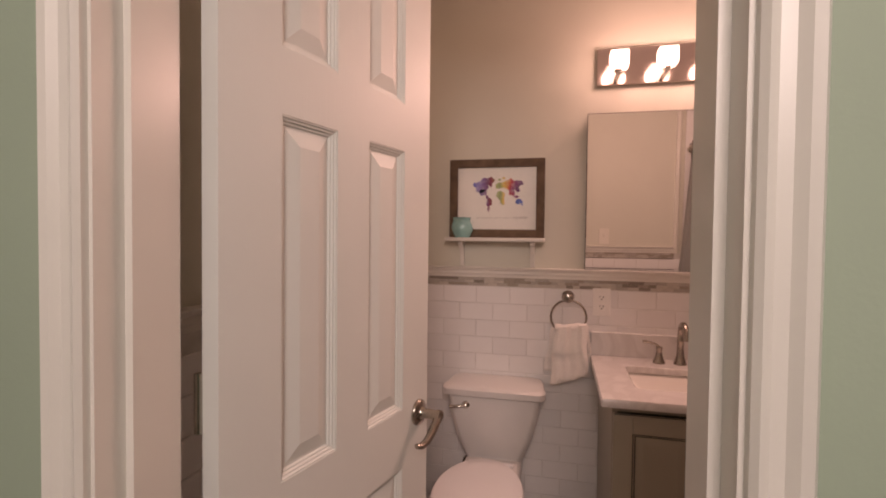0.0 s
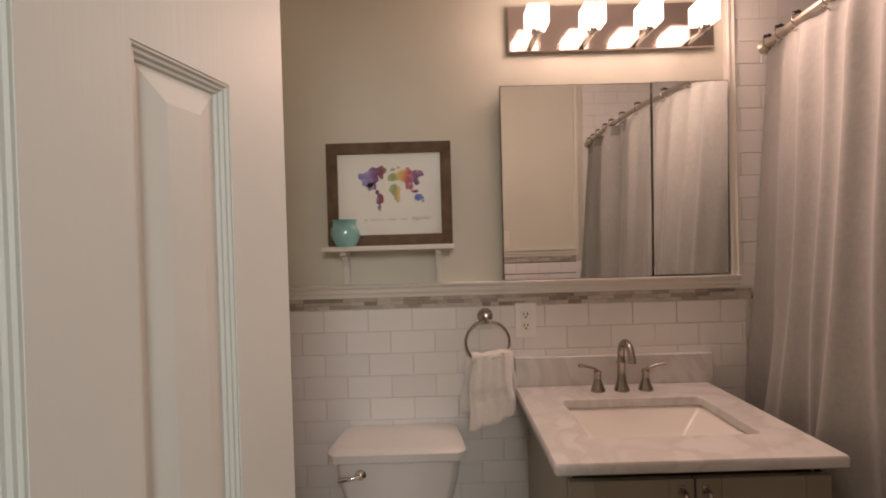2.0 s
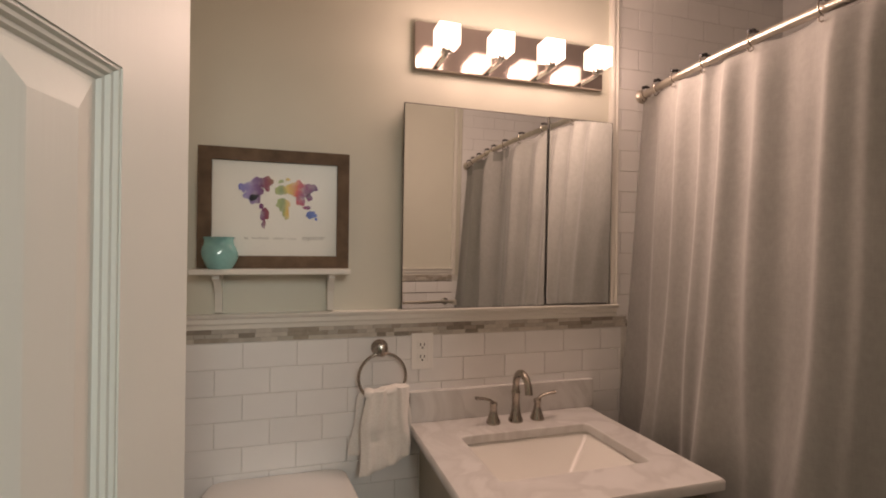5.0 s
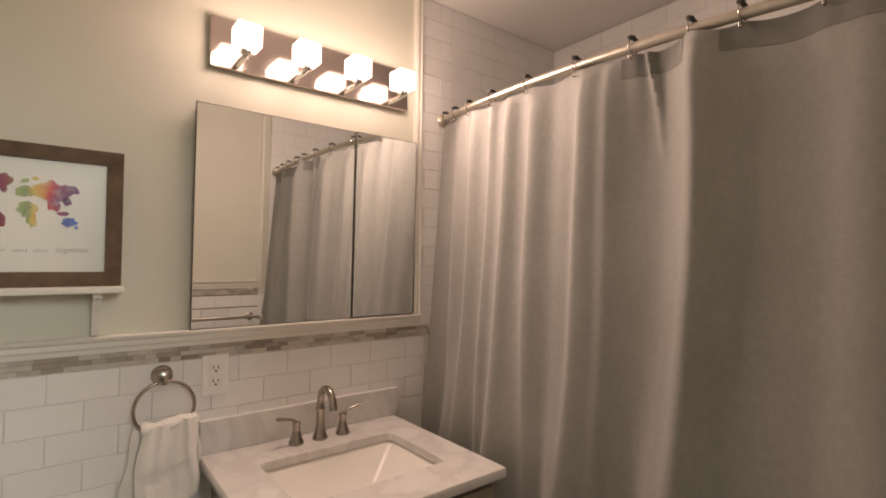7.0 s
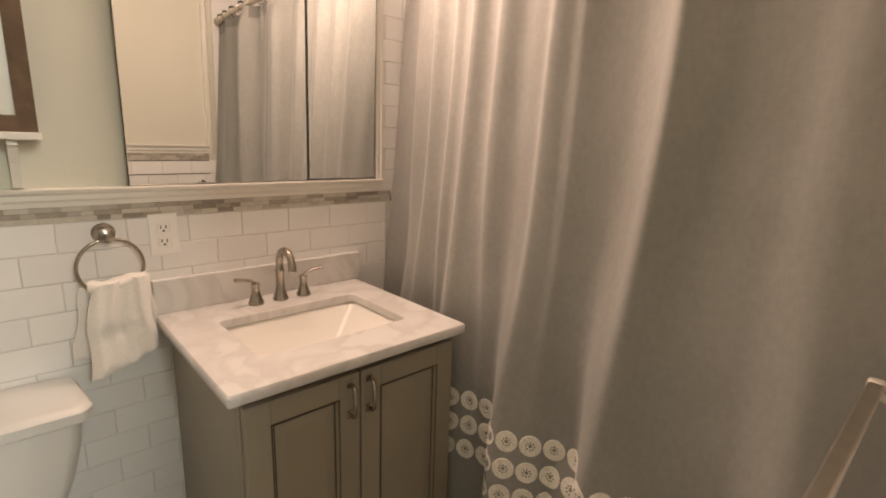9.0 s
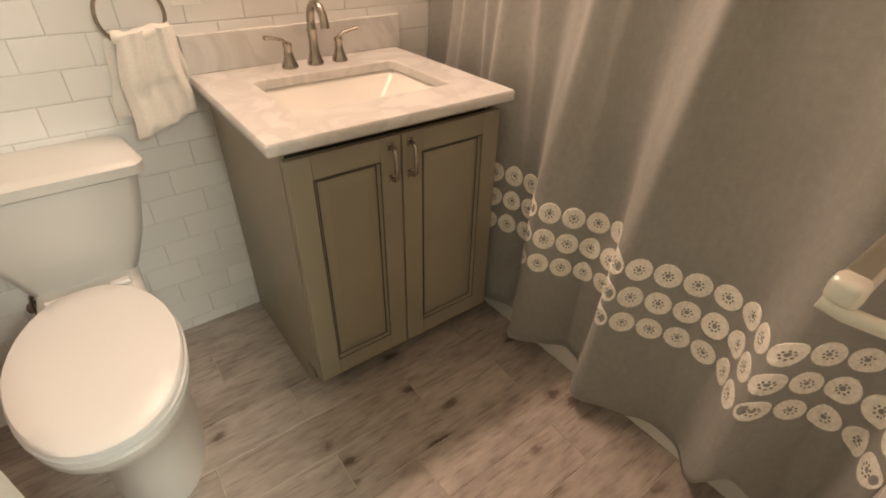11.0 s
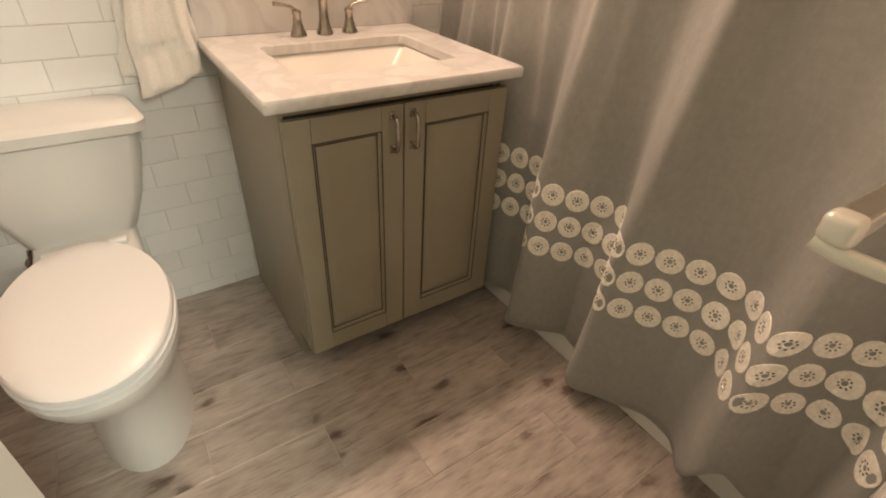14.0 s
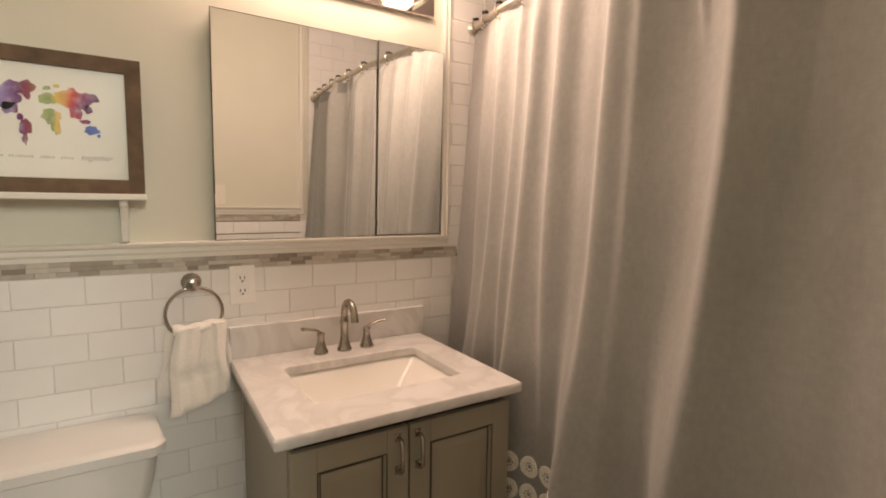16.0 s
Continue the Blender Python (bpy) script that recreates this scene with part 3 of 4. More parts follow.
for rz in RINGS_Z:
    xs = np.array([curtain_x(y, rz + 0.04) for y in ylist])
    s = np.concatenate([[0], np.cumsum(np.hypot(np.diff(xs), np.diff(ylist)))])
    count = int(s[-1] / 0.0635)
    for k in range(count):
        sc = (k + 0.5) * s[-1] / count
        row_z = rz + 0.04 + 0.014 * (NW - float(np.interp(sc, s, ylist)))   # the rows hang nearly level
        bm = bmesh.new()
        rings = []
        for rad, off in ((0.0303, 0.0012), (0.0286, 0.0028), (0.0066, 0.0030), (0.0054, 0.0012)):
            ring = []
            for a in range(16):
                aa = 2 * math.pi * a / 16
                yy = float(np.interp(min(max(sc + rad * math.cos(aa), 0), s[-1]), s, ylist))
                zz = row_z + 1.02 * rad * math.sin(aa)
                tx = curtain_x(yy + 0.002, zz) - curtain_x(yy - 0.002, zz)
                nrm = Vector((-0.004, tx, 0)).normalized()
                ring.append(Vector((curtain_x(yy, zz), yy, zz - drop(yy, zz))) + nrm * off)
            rings.append(ring)
        loft(bm, rings, cap=False)
        ring_ob = part("embroidered_ring", bm, M_THREAD, curtain)
        ring_ob.matrix_parent_inverse = CINV
        bm = bmesh.new()
        for d in range(8):
            quad = []
            for da, dr in ((-0.20, 0.0090), (0.20, 0.0090), (0.15, 0.0128), (-0.15, 0.0128)):
                aa = math.pi * d / 4 + da
                yy = float(np.interp(min(max(sc + dr * math.cos(aa), 0), s[-1]), s, ylist))
                zz = row_z + dr * math.sin(aa)
                tx = curtain_x(yy + 0.002, zz) - curtain_x(yy - 0.002, zz)
                quad.append(Vector((curtain_x(yy, zz), yy, zz - drop(yy, zz))) + Vector((-0.004, tx, 0)).normalized() * 0.0034)
            loft(bm, [[q + Vector((0.0008, 0, 0)) for q in quad], quad])
        tagged(part("stitch_dots", bm, M_STITCH, ring_ob, "dark stitched dots"), kind="stuff")

# rings that carry the curtain
for y in RING_Y:
    rx = rod_x(y)
    ring = thing("curtain_ring", (rx, y, ROD_Z - sink_of(y)), "dark nickel roller ring on the curtain rod", "curtain ring", "rings of the shower curtain")
    r = part("hoop", tube([(0.019 * math.cos(a), 0.0, 0.004 + 0.021 * math.sin(a)) for a in [radians(-60 + 300 * i / 16) for i in range(17)]] + [(0.004, 0, -0.020), (-0.008, 0, -0.031), (-0.016, 0, -0.030), (-0.018, 0, -0.022)], 0.0019, 8), M_NICKEL, ring, smooth=True)
    for dx in (-0.012, 0.0, 0.012):
        part("roller", lathe([(0.001, -0.0055), (0.0055, -0.004), (0.0055, 0.004), (0.001, 0.0055)], (dx, 0, 0.0245 - abs(dx) * 0.3), 10, pose(0, 0, 0, 0, 90, 0)), M_DARK, ring, smooth=True)

# ---------------------------------------------------------------- vanity
VX0, VX1, VY0, VTOP = 0.541, 1.200, 1.390, 0.829
CX0, CX1, CYF = 0.580, 1.187, 1.449
van = thing("vanity_cabinet", (0.88, 1.72, 0), "taupe painted vanity cabinet with two glazed panel doors", "vanity cabinet")
VINV = Matrix.Translation((-0.88, -1.72, 0))


def vpart(name, bm, material):
    ob = part(name, bm, material, van)
    ob.matrix_parent_inverse = VINV
    return ob


bm = bmesh.new()
for sx in (CX0, CX1 - 0.018):
    side = [(CYF + 0.0203, 0.8), (NW - 0.012, 0.8), (NW - 0.012, 0.0), (CYF + 0.085, 0.0), (CYF + 0.085, 0.1), (CYF + 0.0203, 0.1)]
    loft(bm, [[(x, y, z) for y, z in side] for x in (sx, sx + 0.018)])
box(bm, CX0 + 0.018, CX1 - 0.018, CYF + 0.022, NW - 0.02, 0.10, 0.118)
box(bm, CX0 + 0.018, CX1 - 0.018, NW - 0.02, NW - 0.012, 0.118, 0.80)
vpart("carcass", bm, M_CAB)
# toe kick board, the recess shade painted into its colour
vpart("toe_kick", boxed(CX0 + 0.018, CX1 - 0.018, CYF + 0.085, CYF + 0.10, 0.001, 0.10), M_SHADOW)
bm = boxed(CX0, CX0 + 0.012, CYF, CYF + 0.02, 0.088, 0.80, 0.001)
box(bm, CX1 - 0.012, CX1, CYF, CYF + 0.02, 0.088, 0.80, 0.001)
box(bm, CX0 + 0.012, CX1 - 0.012, CYF, CYF + 0.02, 0.775, 0.80, 0.001)
vpart("face_frame", bm, M_CAB)
# dark sheet added behind the doors as the shade in their gaps
vpart("gap_shade", boxed(CX0 + 0.019, CX1 - 0.019, CYF + 0.0205, CYF + 0.0215, 0.119, 0.774), M_SHADOW)


def cabinet_door(x0, x1, z0, z1, pull_x):
    yb, yf = CYF - 0.001, CYF - 0.021
    w = 0.058
    bm = boxed(x0, x0 + w, yf, yb, z0, z1, 0.002)
    box(bm, x1 - w, x1, yf, yb, z0, z1, 0.002)
    box(bm, x0 + w, x1 - w, yf, yb, z0, z0 + w, 0.002)
    box(bm, x0 + w, x1 - w, yf, yb, z1 - w, z1, 0.002)
    d = vpart("door", bm, M_CAB)
    a, b, c, e = x0 + w, x1 - w, z0 + w, z1 - w
    ring = lambda k, y: [Vector((a + k, y, c + k)), Vector((b - k, y, c + k)), Vector((b - k, y, e - k)), Vector((a + k, y, e - k))]
    bm = bmesh.new()
    loft(bm, [ring(0.0, yb), ring(0.0, yf + 0.004), ring(0.005, yf + 0.005), ring(0.008, yf + 0.011), ring(0.012, yf + 0.009), ring(0.034, yf + 0.006), ring(0.036, yf + 0.006)])
    p = part("panel", bm, M_CAB, d)
    p.matrix_parent_inverse = Matrix()
    bm = bmesh.new()
    for k0, k1, y in ((-0.0012, 0.0018, yf - 0.0004), (0.0065, 0.010, yf + 0.0085)):
        v = [bm.verts.new(q) for q in ring(k0, y)] + [bm.verts.new(q) for q in ring(k1, y)]
        v2 = [bm.verts.new(q + Vector((0, 0.0006, 0))) for q in ring(k0, y)] + [bm.verts.new(q + Vector((0, 0.0006, 0))) for q in ring(k1, y)]
        for i in range(4):
            j = (i + 1) % 4
            bm.faces.new((v[i], v[j], v[4 + j], v[4 + i]))
            bm.faces.new((v2[i], v2[j], v2[4 + j], v2[4 + i]))
            bm.faces.new((v[i], v[j], v2[j], v2[i]))
            bm.faces.new((v[4 + i], v[4 + j], v2[4 + j], v2[4 + i]))
    part("glaze_line", bm, M_GLAZE, d, "dark glaze in the panel groove")
    bm = tube([(pull_x, yf + 0.002, 0.664), (pull_x, yf - 0.018, 0.664), (pull_x, yf - 0.026, 0.672), (pull_x, yf - 0.028, 0.705), (pull_x, yf - 0.026, 0.738), (pull_x, yf - 0.018, 0.746), (pull_x, yf + 0.002, 0.746)], 0.0055, 10)
    box(bm, pull_x - 0.008, pull_x + 0.008, yf - 0.003, yf + 0.001, 0.654, 0.674, 0.001)
    box(bm, pull_x - 0.008, pull_x + 0.008, yf - 0.003, yf + 0.001, 0.736, 0.756, 0.001)
    part("pull_handle", bm, M_NICKEL, d, "brushed nickel bar pull", smooth=True)


cabinet_door(CX0 + 0.003, 0.8685, 0.092, 0.770, 0.839)
cabinet_door(0.8725, CX1 - 0.003, 0.092, 0.770, 0.894)

# marble top with its splash
SX0, SX1, SY0, SY1 = 0.664, 1.094, 1.530, 1.827
top = thing("marble_countertop", (0.86, 1.69, 0.805), "white veined marble vanity top with low backsplash", "countertop")
TINV = Matrix.Translation((-0.86, -1.69, -0.805))
bm = bmesh.new()
scx, scy, shx, shy = (SX0 + SX1) / 2, (SY0 + SY1) / 2, (SX1 - SX0) / 2, (SY1 - SY0) / 2
tcx, tcy, thx, thy = (VX0 + VX1) / 2, (VY0 + NW - 0.01) / 2, (VX1 - VX0) / 2, (NW - 0.01 - VY0) / 2
loft(bm, [rounded(scx, scy, shx, shy, 0.02, 0.803), rounded(tcx, tcy, thx - 0.002, thy - 0.002, 0.006, 0.803), rounded(tcx, tcy, thx, thy, 0.008, 0.806), rounded(tcx, tcy, thx, thy, 0.008, 0.824),
          rounded(tcx, tcy, thx - 0.004, thy - 0.004, 0.006, 0.829), rounded(scx, scy, shx + 0.003, shy + 0.003, 0.023, 0.829), rounded(scx, scy, shx, shy, 0.02, 0.826), rounded(scx, scy, shx, shy, 0.02, 0.803)], cap=False)
bmesh.ops.remove_doubles(bm, verts=bm.verts, dist=1e-5)
part("slab", bm, M_MARBLE, top, smooth=True).matrix_parent_inverse = TINV
part("backsplash", boxed(VX0 + 0.002, 1.216, NW - 0.03, NW - 0.010, 0.8295, 0.928, 0.002), M_MARBLE, top).matrix_parent_inverse = TINV

sink = thing("sink", (scx, scy, 0.66), "white rectangular undermount porcelain sink", "sink")
bm = bmesh.new()
loft(bm, [rounded(scx, scy + 0.01, shx - 0.150, shy - 0.110, 0.02, 0.666), rounded(scx, scy + 0.01, shx - 0.135, shy - 0.098, 0.02, 0.670), rounded(scx, scy, shx - 0.008, shy - 0.006, 0.014, 0.786), rounded(scx, scy, shx + 0.003, shy + 0.003, 0.014, 0.798),
          rounded(scx, scy, shx + 0.010, shy + 0.010, 0.016, 0.802), rounded(scx, scy, shx + 0.020, shy + 0.020, 0.02, 0.802), rounded(scx, scy, shx + 0.012, shy + 0.012, 0.02, 0.780), rounded(scx, scy, shx - 0.130, shy - 0.095, 0.03, 0.655)])
SINV = Matrix.Translation((-scx, -scy, -0.66))
part("basin", bm, M_SINK, sink, smooth=True).matrix_parent_inverse = SINV
part("drain", lathe([(0.001, 0.6665), (0.022, 0.6665), (0.024, 0.669), (0.018, 0.671), (0.001, 0.671)], (scx, scy + 0.03, 0), 20), M_CHROME, sink, smooth=True).matrix_parent_inverse = SINV

# widespread faucet
FX, FY = 0.880, 1.905
fau = thing("faucet", (FX, FY, VTOP), "brushed nickel gooseneck faucet with two lever handles", "faucet")
spout = lathe([(0.024, 0), (0.024, 0.006), (0.020, 0.014), (0.0145, 0.035), (0.0125, 0.06), (0.013, 0.085), (0.0155, 0.092), (0.0125, 0.098), (0.0115, 0.11)], (0, 0, 0))
part("body", spout, M_NICKEL, fau, smooth=True)
neck = [(0, 0, 0.105)] + arc((0, -0.045, 0.115), 0.045, 0, 165, 14, (0, 1, 0), (0, 0, 1))
last = neck[-1]
neck.append(last + Vector((0, -0.004, -0.02)))
part("spout", tube(neck, [0.0115] * (len(neck) - 3) + [0.0115, 0.012, 0.0125], 14), M_NICKEL, fau, smooth=True)
fau.scale = (1.0, 1.0, 1.03)
for dx in (-0.078, 0.078):
    h = part("handle", lathe([(0.023, 0), (0.023, 0.006), (0.018, 0.016), (0.0125, 0.035), (0.0105, 0.052), (0.013, 0.056), (0.012, 0.064), (0.004, 0.068)], (dx, 0, 0)), M_NICKEL, fau, smooth=True)
    sgn = 1 if dx > 0 else -1
    part("lever", tube([(dx, 0, 0.062), (dx + sgn * 0.014, -0.002, 0.074), (dx + sgn * 0.035, -0.004, 0.080), (dx + sgn * 0.062, -0.006, 0.084)], [0.009, 0.008, 0.0075, 0.0095], 10, flat=0.6), M_NICKEL, h, smooth=True)

# ---------------------------------------------------------------- mirror cabinet
mir = thing("mirror_cabinet", (0.90, 1.985, RAIL1), "frameless two-door mirror cabinet above the chair rail", "mirror cabinet")
MINV = Matrix.Translation((-0.90, -1.985, -RAIL1))
part("body", boxed(0.524, 1.279, 1.9915, NW - 0.001, RAIL1 + 0.001, 1.838), M_TRIM, mir).matrix_parent_inverse = MINV
for x0, x1 in ((0.514, 1.0235), (1.0265, 1.282)):
    z0 = RAIL1 + (0.002 if x0 < 1 else 0.006)
    md = part("mirror_door", boxed(0, x1 - x0, -0.006, 0, 0, 1.848 - z0, 0.0015, 1), M_MIRROR, mir, "mirror glass door")
    md.matrix_basis = MINV @ pose(x0, 1.981, z0, 1.4, 0, 0.9 if x0 < 1 else 0.4)
    part("backing", boxed(-0.0016, x1 - x0 + 0.0012, -0.0046, 0.0006, -0.0016, 1.848 - z0 + 0.0014), M_DARK, md, "dark edge of the mirror")

# ---------------------------------------------------------------- light bar
bar = thing("vanity_light", (0.905, NW, 2.05), "nickel light bar with four lit glass cube shades", "vanity light")
BINV = Matrix.Translation((-0.905, -NW, -2.05))
part("back_plate", boxed(0.548, 1.247, 1.975, NW - 0.0005, 1.967, 2.120, 0.003), M_PLATE, bar, "polished dark nickel plate").matrix_parent_inverse = BINV
for lx in LAMPS_X:
    arm = tube([(lx - 0.004, 1.976, 1.982), (lx - 0.004, 1.93, 1.982), (lx - 0.002, 1.895, 1.983), (lx, LAMP_Y, 1.988), (lx, LAMP_Y, 1.999)], 0.009, 10)
    a = part("arm", arm, M_CHROME, bar, smooth=True)
    a.matrix_parent_inverse = BINV
    part("socket", lathe([(0.012, 1.984), (0.018, 1.988), (0.018, 2.000), (0.012, 2.002)], (lx, LAMP_Y, 0), 16), M_CHROME, a, smooth=True)
    s = part("shade", boxed(lx - 0.035, lx + 0.035, LAMP_Y - 0.035, LAMP_Y + 0.035, 2.004, 2.069, 0.006, 2), M_SHADE, a, "glowing frosted glass cube")
    s.visible_shadow = False

# ---------------------------------------------------------------- shelf, picture, vase
shelf = thing("wall_shelf", (0.13, NW, 1.30), "narrow white wall shelf on two small brackets", "shelf")
HINV = Matrix.Translation((-0.13, -NW, -1.30))
part("board", boxed(-0.086, 0.345, 1.895, NW - 0.001, 1.308, 1.324, 0.003), M_TRIM, shelf).matrix_parent_inverse = HINV
for bx in (-0.030, 0.283):
    bm = bmesh.new()
    prof = [(0.0, 1.3075), (0.080, 1.3075), (0.080, 1.296), (0.055, 1.288), (0.030, 1.255), (0.022, 1.225), (0.018, 1.196), (0.0, 1.196)]
    loft(bm, [[(x, NW - 0.001 - d, z) for d, z in prof] for x in (bx, bx + 0.018)])
    part("bracket", bm, M_TRIM, shelf).matrix_parent_inverse = HINV

pic = thing("framed_print", (0.131, 1.955, 1.3245), "watercolour world map print in a dark wood frame", "picture")
PX0, PX1, PZ0, PZ1, PY = -0.074, 0.342, 1.3245, 1.668, 1.945
fw = 0.036


def fpart(name, bm, material, label=""):
    ob = part(name, bm, material, pic, label)
    ob.matrix_parent_inverse = Matrix.Translation((-0.131, -1.955, -1.3245))
    return ob


for i, pts in enumerate((((PX0, PZ0), (PX1, PZ0), (PX1 - fw, PZ0 + fw), (PX0 + fw, PZ0 + fw)), ((PX1, PZ0), (PX1, PZ1), (PX1 - fw, PZ1 - fw), (PX1 - fw, PZ0 + fw)),
                         ((PX1, PZ1), (PX0, PZ1), (PX0 + fw, PZ1 - fw), (PX1 - fw, PZ1 - fw)), ((PX0, PZ1), (PX0, PZ0), (PX0 + fw, PZ0 + fw), (PX0 + fw, PZ1 - fw)))):
    bm = bmesh.new()
    loft(bm, [[(x, PY + 0.022, z) for x, z in pts], [(x, PY, z) for x, z in pts]])
    fpart("frame_rail", bm, M_WOOD)
fpart("print", boxed(PX0 + fw - 0.004, PX1 - fw + 0.004, PY + 0.010, PY + 0.016, PZ0 + fw - 0.004, PZ1 - fw + 0.004), M_PAPER, "cream paper print")
fpart("backing", boxed(PX0 + 0.006, PX1 - 0.006, PY + 0.0225, PY + 0.028, PZ0 + 0.006, PZ1 - 0.006), M_WOOD)


def blob(bm, cx, cz, rx, rz, seed, y, rough=0.25, n=26):
    vs = []
    for i in range(n):
        a = 2 * math.pi * i / n
        k = 1 + rough * (noise.noise((math.cos(a) * 1.7 + seed, math.sin(a) * 1.7, seed * 0.37)) * 2)
        vs.append((cx + rx * k * math.cos(a), cz + rz * k * math.sin(a)))
    loft(bm, [[(x, y + 0.0006, z) for x, z in vs], [(x, y, z) for x, z in vs]])


# the map: the land masses as washes of colour
MX, MZ = 0.134, 1.517
bm = bmesh.new()
LAND = ((-0.088, 0.038, 0.014, 0.012), (-0.063, 0.030, 0.026, 0.026), (-0.050, 0.058, 0.016, 0.014), (-0.028, 0.055, 0.017, 0.020), (-0.058, 0.006, 0.016, 0.014), (-0.040, -0.014, 0.006, 0.008),
        (-0.032, -0.036, 0.012, 0.018), (-0.034, -0.062, 0.005, 0.016), (0.014, 0.036, 0.016, 0.014), (0.012, 0.060, 0.008, 0.005), (0.018, -0.004, 0.019, 0.020), (0.026, -0.030, 0.009, 0.020),
        (0.044, 0.040, 0.020, 0.020), (0.070, 0.036, 0.028, 0.024), (0.066, 0.010, 0.014, 0.016), (0.096, 0.046, 0.018, 0.012), (0.090, 0.018, 0.008, 0.012), (0.084, -0.014, 0.012, 0.005), (0.096, -0.034, 0.014, 0.011), (0.030, 0.068, 0.006, 0.004), (0.060, 0.064, 0.006, 0.004))
for i, (dx, dz, rx, rz) in enumerate(LAND):
    if dz == -0.034:
        continue
    blob(bm, dx * 1.02, dz, rx, rz, 3.1 * i + 1, 0.0004 * (i % 3))
mp_ob = part("map_wash", bm, M_MAP, pic, "rainbow watercolour land masses")
mp_ob.matrix_parent_inverse = Matrix.Translation((-0.131, -1.955, -1.3245))
mp_ob.location = (MX, PY + 0.0088, MZ)
bm = bmesh.new()
blob(bm, 0.098, -0.034, 0.014, 0.011, 56.8, 0.0)
blob(bm, 0.112, -0.047, 0.004, 0.004, 21.3, 0.0)
isle = part("island_wash", bm, M_BLUE, pic, "blue watercolour island")
isle.matrix_parent_inverse = Matrix.Translation((-0.131, -1.955, -1.3245))
isle.location = (MX, PY + 0.0088, MZ)
# a line of handwriting, too faint to read but for its last word
bm = bmesh.new()
x = 0.048
for w in (0.010, 0.048, 0.030, 0.028):
    n = max(3, int(w / 0.005))
    for k in range(n):
        hgt = 0.0035 + 0.003 * abs(math.sin(k * 2.3 + w * 100))
        box(bm, x + w * k / n, x + w * k / n + 0.0022, PY + 0.0096, PY + 0.0099, 1.4085, 1.4085 + hgt)
    x += w + 0.010
fpart("script_line", bm, M_INK, "faint handwritten line")
txt = bpy.data.curves.new("word", "FONT")
txt.body, txt.size, txt.shear, txt.extrude = "together", 0.019, 0.35, 0.0002
tob = new("word", txt)
tob.data.materials.append(M_INK)
tob.parent = pic
tob.matrix_basis = Matrix.Translation((-0.131, -1.955, -1.3245)) @ pose(0.205, PY + 0.0097, 1.4085, 90, 0, 0)
fpart("glazing", boxed(PX0 + fw - 0.002, PX1 - fw + 0.002, PY + 0.004, PY + 0.0055, PZ0 + fw - 0.002, PZ1 - fw + 0.002), M_GLASS).visible_shadow = False

vase = thing("vase", (-0.012, 1.922, 1.324), "small turquoise glazed pottery vase with swirled sides", "vase")
bm = bmesh.new()
rings = []
for k in range(19):
    u = k / 18
    z = 0.088 * u
    r = 0.031 + 0.0155 * math.sin(math.pi * min(1, u * 1.08)) + 0.010 * max(0, u - 0.78) / 0.22
    rings.append([((r * (1 + 0.05 * math.sin(3 * a + 5 * u))) * math.cos(a), (r * (1 + 0.05 * math.sin(3 * a + 5 * u))) * math.sin(a), z) for a in [2 * math.pi * i / 32 for i in range(32)]])
inner = [[(p[0] * 0.9, p[1] * 0.9, p[2] - 0.001 if k < 18 else p[2]) for p in rings[k]] for k in range(18, 3, -1)]
loft(bm, rings + inner)
part("pot", bm, M_VASE, vase, smooth=True)

# ---------------------------------------------------------------- outlet, towel ring and towel
out = thing("wall_outlet", (0.585, NW - TILED, 1.055), "white double wall outlet on the tiles", "outlet")
part("cover_plate", boxed(-0.036, 0.036, -0.008, 0, -0.0585, 0.0585, 0.002), M_PLASTIC, out)
for dz in (-0.0195, 0.0195):
    sock = part("socket", boxed(-0.0165, 0.0165, -0.0095, -0.0075, dz - 0.0145, dz + 0.0145, 0.003), M_PLASTIC, out)
    bm = boxed(-0.0080, -0.0050, -0.0100, -0.0094, dz - 0.002, dz + 0.007)
    box(bm, 0.0050, 0.0080, -0.0100, -0.0094, dz - 0.002, dz + 0.007)
    box(bm, -0.0028, 0.0028, -0.0100, -0.0094, dz - 0.011, dz - 0.0055)
    part("slots", bm, M_DARK, sock)

switch = thing("light_switch", (0.770, SW + 0.001, 1.262), "white wall light switch beside the doorway", "light switch")
part("cover_plate", boxed(-0.035, 0.035, 0, 0.006, -0.057, 0.057, 0.002), M_ALMOND, switch)
part("toggle", boxed(-0.005, 0.005, 0.0055, 0.016, -0.004, 0.014, 0.002), M_ALMOND, switch)

tr = thing("towel_ring", (0.446, NW - TILED, 1.073), "brushed nickel towel ring on the tiled wall", "towel ring")
part("post", lathe([(0.027, 0), (0.027, 0.006), (0.020, 0.014), (0.013, 0.024), (0.013, 0.040), (0.019, 0.044), (0.019, 0.054), (0.010, 0.058)], (0, 0, 0), 24, pose(0, 0, 0, 90, 0, 0)), M_NICKEL, tr, smooth=True)
part("ring", tube(arc((0.003, -0.046, -0.083), 0.073, 0, 360 - 360 / 48, 47, (1, 0, 0), (0, 0, 1)), 0.0048, 10, closed=True), M_NICKEL, tr, smooth=True)

tw = thing("hand_towel", (0.448, NW - 0.055, 0.90), "white terry hand towel folded over the towel ring", "towel")


